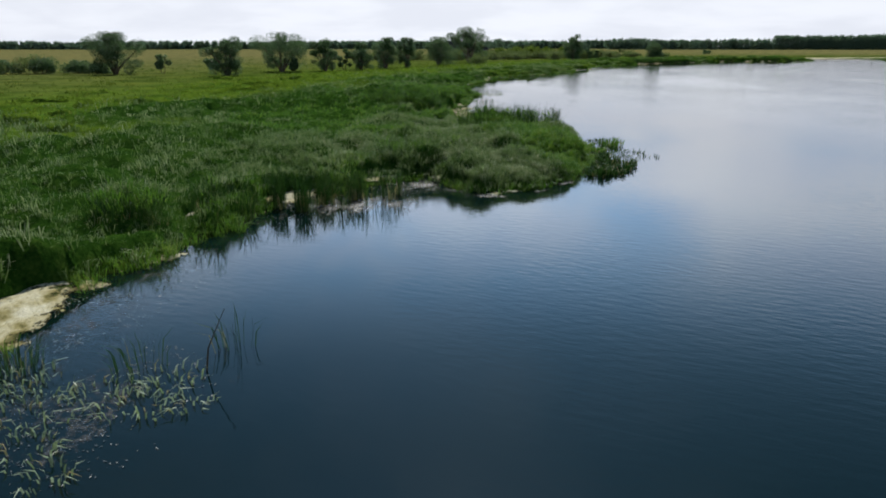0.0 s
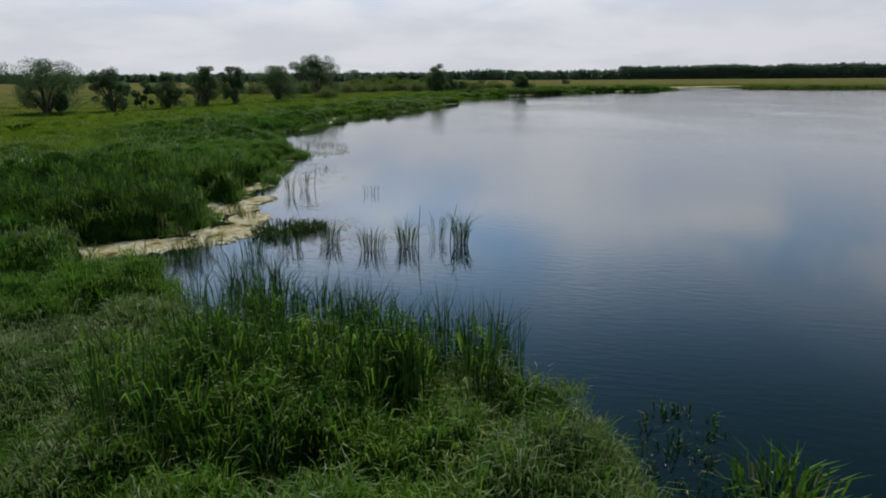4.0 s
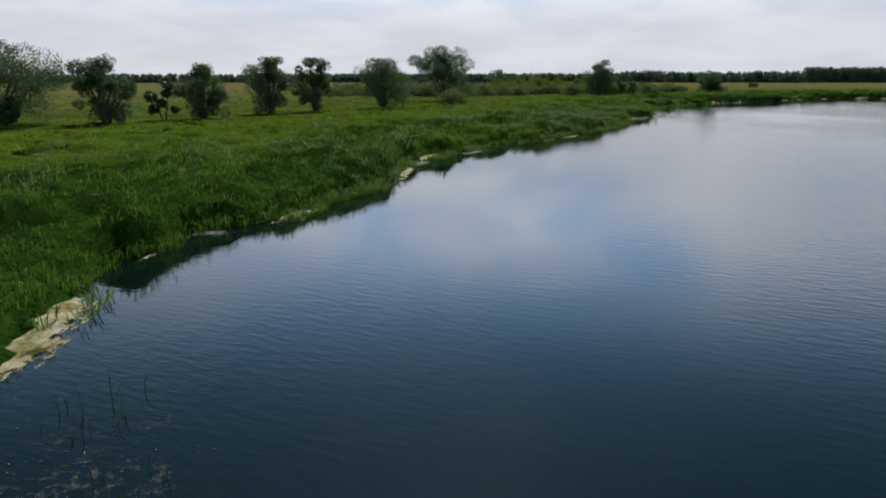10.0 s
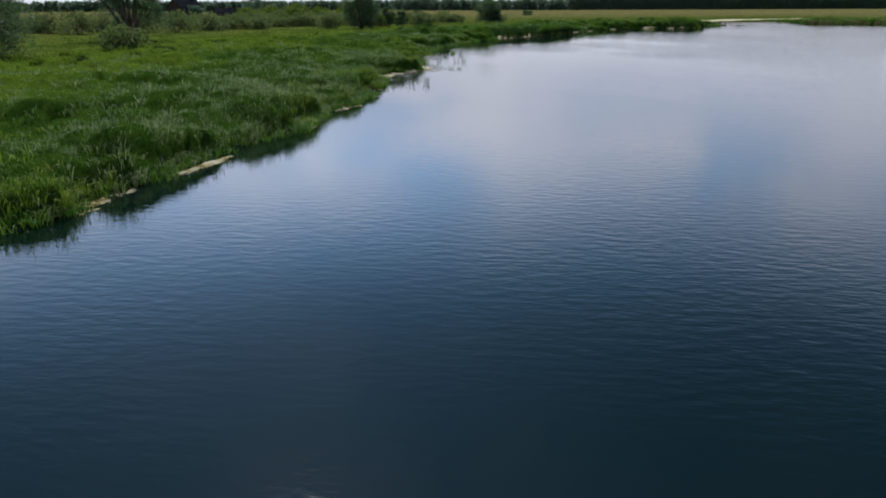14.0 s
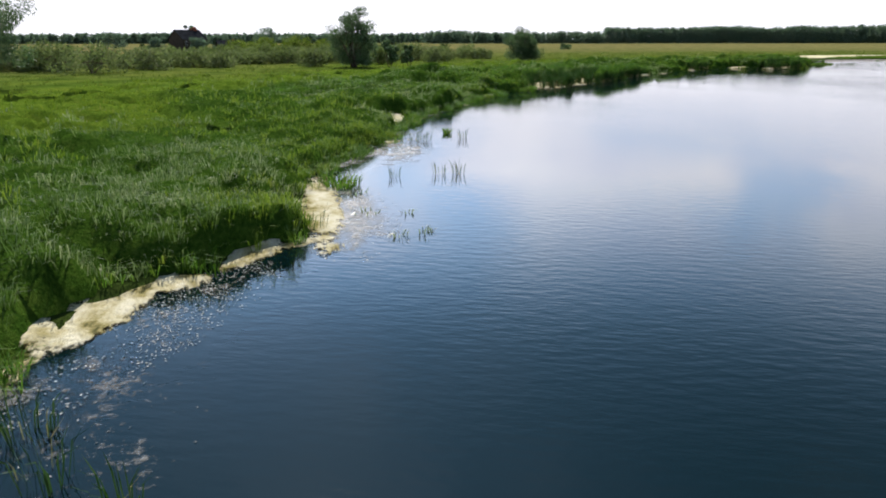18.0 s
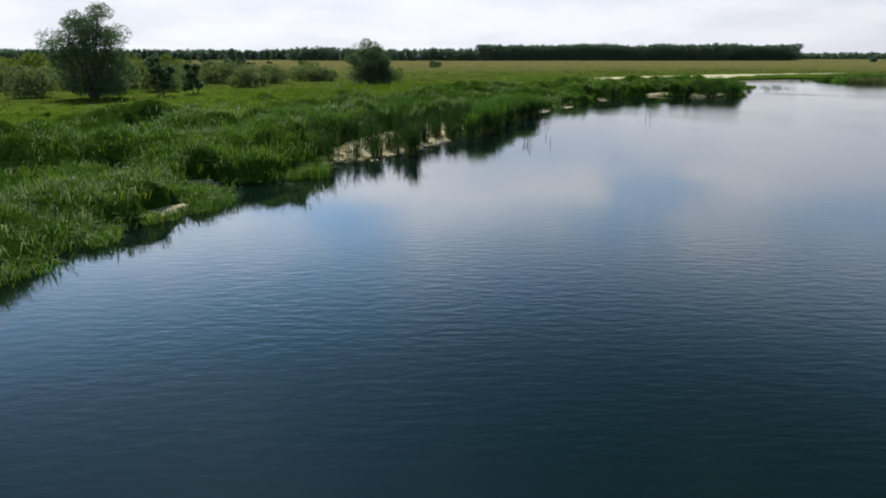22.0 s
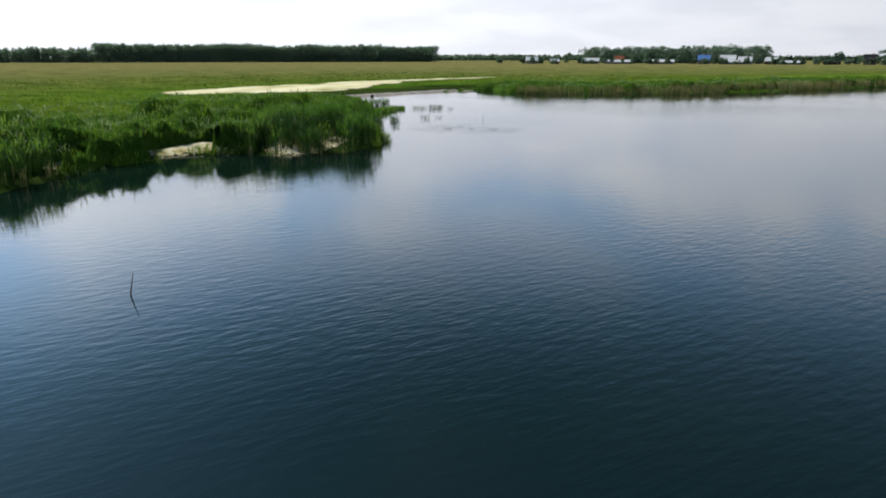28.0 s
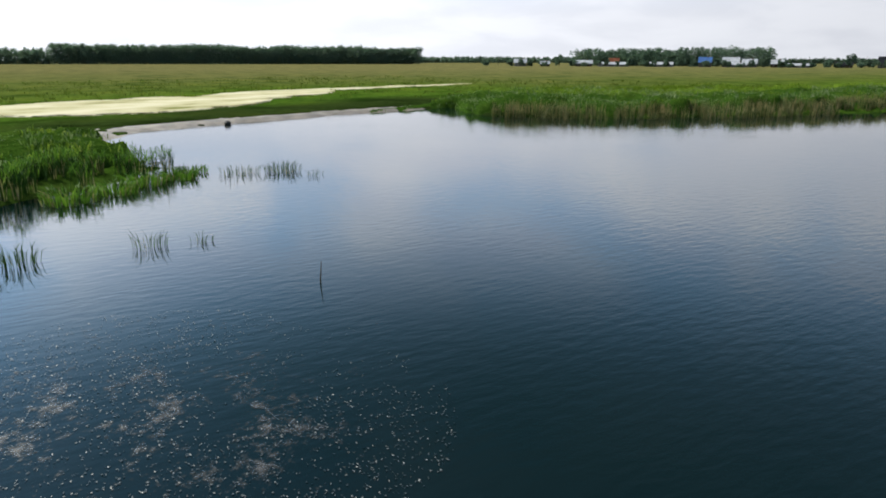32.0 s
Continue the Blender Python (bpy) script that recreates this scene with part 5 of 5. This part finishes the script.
def woods(name, rows, label, mat=M_HAZY_WOODS):
    """A wood of many trees, each a tall uneven crown of leaf clumps from the ground up."""
    vs, fs, n = [], [], 0
    for x0, y0, x1, y1, count, lo, hi, leaves, size, deep in rows:
        for i in range(count):
            k = (i + rng.uniform(0, 1)) / count
            off = rng.uniform(0, deep)
            nx, ny = -(y1 - y0), x1 - x0
            q = math.hypot(nx, ny)
            h = rng.uniform(lo, hi)
            h *= 0.86 + 0.22 * float(value_noise(np.array(x0 + (x1 - x0) * k), np.array(y0 + (y1 - y0) * k), 55.0, 95))
            c = np.array([x0 + (x1 - x0) * k + nx / q * off, y0 + (y1 - y0) * k + ny / q * off, 0])
            lv = np.linspace(0.16, 0.86, 7)
            w = h * rng.uniform(0.22, 0.36)
            centres = c + np.stack([rng.normal(0, w * 0.35, 7), rng.normal(0, w * 0.35, 7), lv * h], -1)
            radii = w * np.array([0.9, 1.0, 1.05, 1.0, 0.85, 0.7, 0.5])
            v, f = leaf_cloud(centres, radii, leaves, size)
            vs.append(v)
            fs.append(f + n)
            n += len(v)
    ob = mesh_object(name, np.concatenate(vs), np.concatenate(fs)[:, :3], mat, False)
    return tagged(ob, label, "forest", kind="stuff")


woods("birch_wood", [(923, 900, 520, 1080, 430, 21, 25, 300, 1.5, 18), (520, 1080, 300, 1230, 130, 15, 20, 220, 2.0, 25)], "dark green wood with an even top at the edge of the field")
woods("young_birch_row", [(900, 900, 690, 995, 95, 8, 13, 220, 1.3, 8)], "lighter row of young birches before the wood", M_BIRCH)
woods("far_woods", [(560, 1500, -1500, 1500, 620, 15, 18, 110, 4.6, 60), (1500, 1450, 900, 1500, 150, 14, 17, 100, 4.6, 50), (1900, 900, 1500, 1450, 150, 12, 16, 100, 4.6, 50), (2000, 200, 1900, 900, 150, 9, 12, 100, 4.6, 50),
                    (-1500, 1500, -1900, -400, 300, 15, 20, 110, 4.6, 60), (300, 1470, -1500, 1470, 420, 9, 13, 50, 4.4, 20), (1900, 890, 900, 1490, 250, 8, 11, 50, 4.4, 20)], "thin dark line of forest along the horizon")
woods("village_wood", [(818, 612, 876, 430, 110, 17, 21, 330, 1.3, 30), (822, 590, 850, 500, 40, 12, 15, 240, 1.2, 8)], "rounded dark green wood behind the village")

# ---- village ----
M_WALL = plain_material("limewashed_wall", [(0.2, (0.14, 0.135, 0.125)), (0.8, (0.30, 0.29, 0.27))], 0.8, 0.9)
M_LOG = plain_material("dark_log_wall", [(0.2, (0.035, 0.028, 0.022)), (0.8, (0.08, 0.065, 0.05))], 0.8, 0.9, 0.4, stretch=(1, 1, 6))
M_TIN = plain_material("weathered_tin_roof", [(0.2, (0.26, 0.27, 0.29)), (0.8, (0.48, 0.49, 0.52))], 0.5, 0.45, 0.2)
M_BLUE = plain_material("blue_painted_tin", [(0.2, (0.03, 0.09, 0.26)), (0.8, (0.05, 0.14, 0.36))], 0.5, 0.5)
M_RUST = plain_material("rust_red_roof", [(0.2, (0.16, 0.055, 0.032)), (0.8, (0.25, 0.10, 0.06))], 0.5, 0.7)
M_DARKROOF = plain_material("dark_slate_roof", [(0.2, (0.012, 0.013, 0.016)), (0.8, (0.03, 0.032, 0.036))], 0.5, 0.9)
M_PANE = plain_material("window_glass", [(0.2, (0.02, 0.025, 0.03)), (0.8, (0.04, 0.045, 0.05))], 0.5, 0.1)
M_POLE = plain_material("grey_timber_pole", [(0.2, (0.10, 0.09, 0.075)), (0.8, (0.2, 0.18, 0.16))], 1.0, 0.9, stretch=(1, 1, 0.2))


def box(bm, x0, x1, y0, y1, z0, z1):
    v = [bm.verts.new(p) for p in ((x0, y0, z0), (x1, y0, z0), (x1, y1, z0), (x0, y1, z0), (x0, y0, z1), (x1, y0, z1), (x1, y1, z1), (x0, y1, z1))]
    for f in ((3, 2, 1, 0), (4, 5, 6, 7), (0, 1, 5, 4), (1, 2, 6, 5), (2, 3, 7, 6), (3, 0, 4, 7)):
        bm.faces.new([v[i] for i in f])


def house(name, x, y, length, deep, eaves, ridge, turn, wall, roof, label):
    z = float(ground_height(np.array(float(x)), np.array(float(y)), np.array(300.0)))
    root = tagged(new(name), label, "house", "village houses")
    root.matrix_world = pose(x, y, z, 0, 0, turn)
    bm = bmesh.new()
    a, b = length / 2, deep / 2
    box(bm, -a, a, -b, b, -0.3, eaves)
    for s in (-a, a):
        tri = [bm.verts.new(p) for p in ((s, -b, eaves), (s, b, eaves), (s, 0, ridge - 0.1))]
        bm.faces.new(tri)
    part("wall", bm, wall, root)
    bm = bmesh.new()
    o, t = 0.5, 0.16
    drop = (ridge - eaves) / b * o
    for s in (-1, 1):
        lo = [(-a - o, s * (b + o), eaves - drop), (a + o, s * (b + o), eaves - drop), (a + o, 0, ridge), (-a - o, 0, ridge)]
        low = [bm.verts.new(p) for p in lo]
        top = [bm.verts.new((p[0], p[1], p[2] + t)) for p in lo]
        bm.faces.new(low)
        bm.faces.new(top)
        for i in range(4):
            bm.faces.new((low[i], low[(i + 1) % 4], top[(i + 1) % 4], top[i]))
    bmesh.ops.recalc_face_normals(bm, faces=bm.faces)
    top = part("roof", bm, roof, root)
    bm = bmesh.new()
    box(bm, a * 0.3, a * 0.3 + 0.7, -0.3, 0.4, ridge - 0.6, ridge + 0.9)
    part("chimney", bm, M_RUST, top, "small brick chimney")
    for k in range(max(2, int(length / 3.5))):
        cx = -a + (k + 0.5) * length / max(2, int(length / 3.5))
        bm = bmesh.new()
        lo, hi = eaves * 0.38, eaves * 0.80
        for x0, x1, z0, z1 in ((cx - 0.62, cx - 0.5, lo - 0.12, hi + 0.12), (cx + 0.5, cx + 0.62, lo - 0.12, hi + 0.12), (cx - 0.5, cx + 0.5, lo - 0.12, lo), (cx - 0.5, cx + 0.5, hi, hi + 0.12)):
            box(bm, x0, x1, -b - 0.08, -b + 0.05, z0, z1)
        frame_part = part("window", bm, M_TIN, root, "window with a pale frame")
        bm = bmesh.new()
        box(bm, cx - 0.5, cx + 0.5, -b - 0.04, -b + 0.05, lo, hi)
        part("pane", bm, M_PANE, frame_part, "dark window pane")
    return root


for x, y, ln, dp, ev, rd, tn, wall, roof, label in (
        (705, 610, 11, 8, 3.2, 6.4, -62, M_WALL, M_TIN, "white cottage with a pale tin gable roof"), (716, 591, 8, 6, 2.4, 4.6, -60, M_LOG, M_TIN, "low log shed with a pale roof"),
        (731, 560, 14, 8, 2.8, 5.4, -66, M_LOG, M_TIN, "long log house with a pale tin roof"), (742, 537, 26, 8, 2.0, 3.8, -70, M_WALL, M_TIN, "long low farm shed with a white roof"),
        (757, 543, 9, 7, 3.4, 7.2, -68, M_WALL, M_RUST, "cottage with a rust-red roof"), (753, 500, 22, 8, 2.0, 3.9, -76, M_WALL, M_TIN, "long low farm shed with a white roof"),
        (768, 466, 10, 8, 4.0, 8.0, -78, M_WALL, M_BLUE, "white house with a blue tin roof"), (771, 446, 13, 9, 3.8, 8.0, -80, M_WALL, M_TIN, "big pale house with a grey gable roof"),
        (770, 431, 11, 8, 3.2, 6.6, -82, M_WALL, M_TIN, "pale house with a grey gable roof"), (764, 440, 16, 6, 2.0, 3.6, -82, M_WALL, M_TIN, "low white shed beside a house"),
        (776, 411, 9, 8, 3.0, 6.0, -84, M_LOG, M_TIN, "log cottage with a grey roof"), (770, 395, 16, 6, 1.8, 3.2, -84, M_WALL, M_TIN, "low white shed at the village edge"),
        (792, 338, 9, 8, 3.8, 8.5, -88, M_WALL, M_DARKROOF, "cottage with a steep dark roof and pale gable"), (785, 322, 14, 7, 2.4, 4.6, -90, M_WALL, M_TIN, "low house with a pale roof"),
        (788, 365, 12, 7, 2.2, 4.2, -86, M_LOG, M_DARKROOF, "low dark shed by the field")):
    house("house", x, y, ln, dp, ev, rd, tn, wall, roof, label)
for x, y in ((699, 606), (709, 588), (723, 556), (735, 541), (733, 530), (750, 538), (745, 503), (747, 492), (760, 463), (762, 449), (763, 434), (757, 436), (768, 408), (763, 399), (762, 390), (784, 336), (778, 318), (780, 368), (776, 326), (741, 524), (726, 566), (757, 474)):
    tree("garden_tree", x, y, rng.uniform(3.0, 6.5), rng.uniform(4, 8), "dark green garden tree among village houses", "tree", M_HAZY_WOODS, 420, 9, 1, 0.0, 0.6, "garden trees")
barn = house("barn", 8.7, 605, 15, 13, 6.0, 10.8, 40, M_LOG, M_DARKROOF, "big dark timber barn behind shrubs")
# dome added for a reddish shape of unknown kind at the ridge
bm = bmesh.new()
bmesh.ops.create_uvsphere(bm, u_segments=14, v_segments=8, radius=1.4)
for v in bm.verts:
    v.co = Vector((v.co.x + 5.0, v.co.y, v.co.z * 1.1 + 11.0 if v.co.z > 0 else v.co.z * 0.9 + 11.0))
part("reddish_dome", bm, M_RUST, barn, "rust-red rounded dome added for an unidentified reddish shape at the ridge")
house("shed", 31.5, 578, 12, 7, 3.0, 5.2, 15, M_LOG, M_DARKROOF, "low dark overgrown shed behind shrubs")
for x, y, h, w in ((722, 580, 10.5, 8), (719, 596, 6.5, 9), (705, 600, 5, 6), (747, 522, 10, 9), (755, 515, 11, 9), (760, 486, 8, 8), (762, 455, 7, 6), (781, 360, 11, 9), (783, 330, 12, 8), (779, 345, 7, 10), (786, 312, 10, 10), (752, 550, 11, 7), (774, 420, 8, 7), (777, 375, 6, 8), (736, 548, 5, 8), (728, 572, 6, 6), (745, 510, 5, 9), (750, 494, 6, 6), (757, 472, 6, 5), (760, 446, 5, 7), (763, 428, 6, 6), (768, 405, 5, 7), (771, 385, 4, 8), (776, 352, 5, 9), (779, 325, 6, 7), (700, 618, 5, 6), (695, 640, 5, 9)):
    tree("garden_tree", x, y, h, w, "dark green garden tree among village houses", "tree", M_HAZY_WOODS, 700, 12, 1, 0.05, 0.6, "garden trees")
for x, y in ((777, 398), (779, 389), (780, 378), (781, 370), (783, 350), (700, 630), (790, 300)):
    z = 0.6
    pole = tagged(new("utility_pole"), "thin grey timber utility pole with a crossarm", "utility pole", "utility poles")
    pole.matrix_world = pose(x, y, z - 0.3, 0, 0, rng.uniform(-30, 30))
    bm = bmesh.new()
    tube(bm, (0, 0, 0), (0, 0, 9.0), 0.16, 0.11)
    part("post", bm, M_POLE, pole)
    bm = bmesh.new()
    box(bm, -0.9, 0.9, -0.07, 0.07, 8.3, 8.46)
    arm = part("crossarm", bm, M_POLE, pole)
    for k in (-0.75, 0.75):
        bm = bmesh.new()
        tube(bm, (k, 0, 8.46), (k, 0, 8.68), 0.05, 0.03, 6)
        part("insulator", bm, M_TIN, arm, "pale insulator")

# a dark stump in the bay
M_STUMP = plain_material("wet_black_wood", [(0.2, (0.015, 0.012, 0.01)), (0.8, (0.05, 0.042, 0.035))], 3.0, 0.6, 0.6)
bm = bmesh.new()
bmesh.ops.create_icosphere(bm, subdivisions=3, radius=0.5)
for v in bm.verts:
    v.co *= 0.8 + 0.4 * float(value_noise(np.array(v.co.x * 2 + v.co.z), np.array(v.co.y * 2 + 5), 0.5, 91))
    v.co.z *= 0.8
stump_mesh = bpy.data.meshes.new("stump")
bm.to_mesh(stump_mesh)
bm.free()
stump_mesh.materials.append(M_STUMP)
stump = tagged(new("stump", stump_mesh), "dark rotten stump lying in the shallow bay", "stump")
stump.matrix_world = pose(200, 357.6, 0.12) @ Matrix.Scale(0.55, 4)
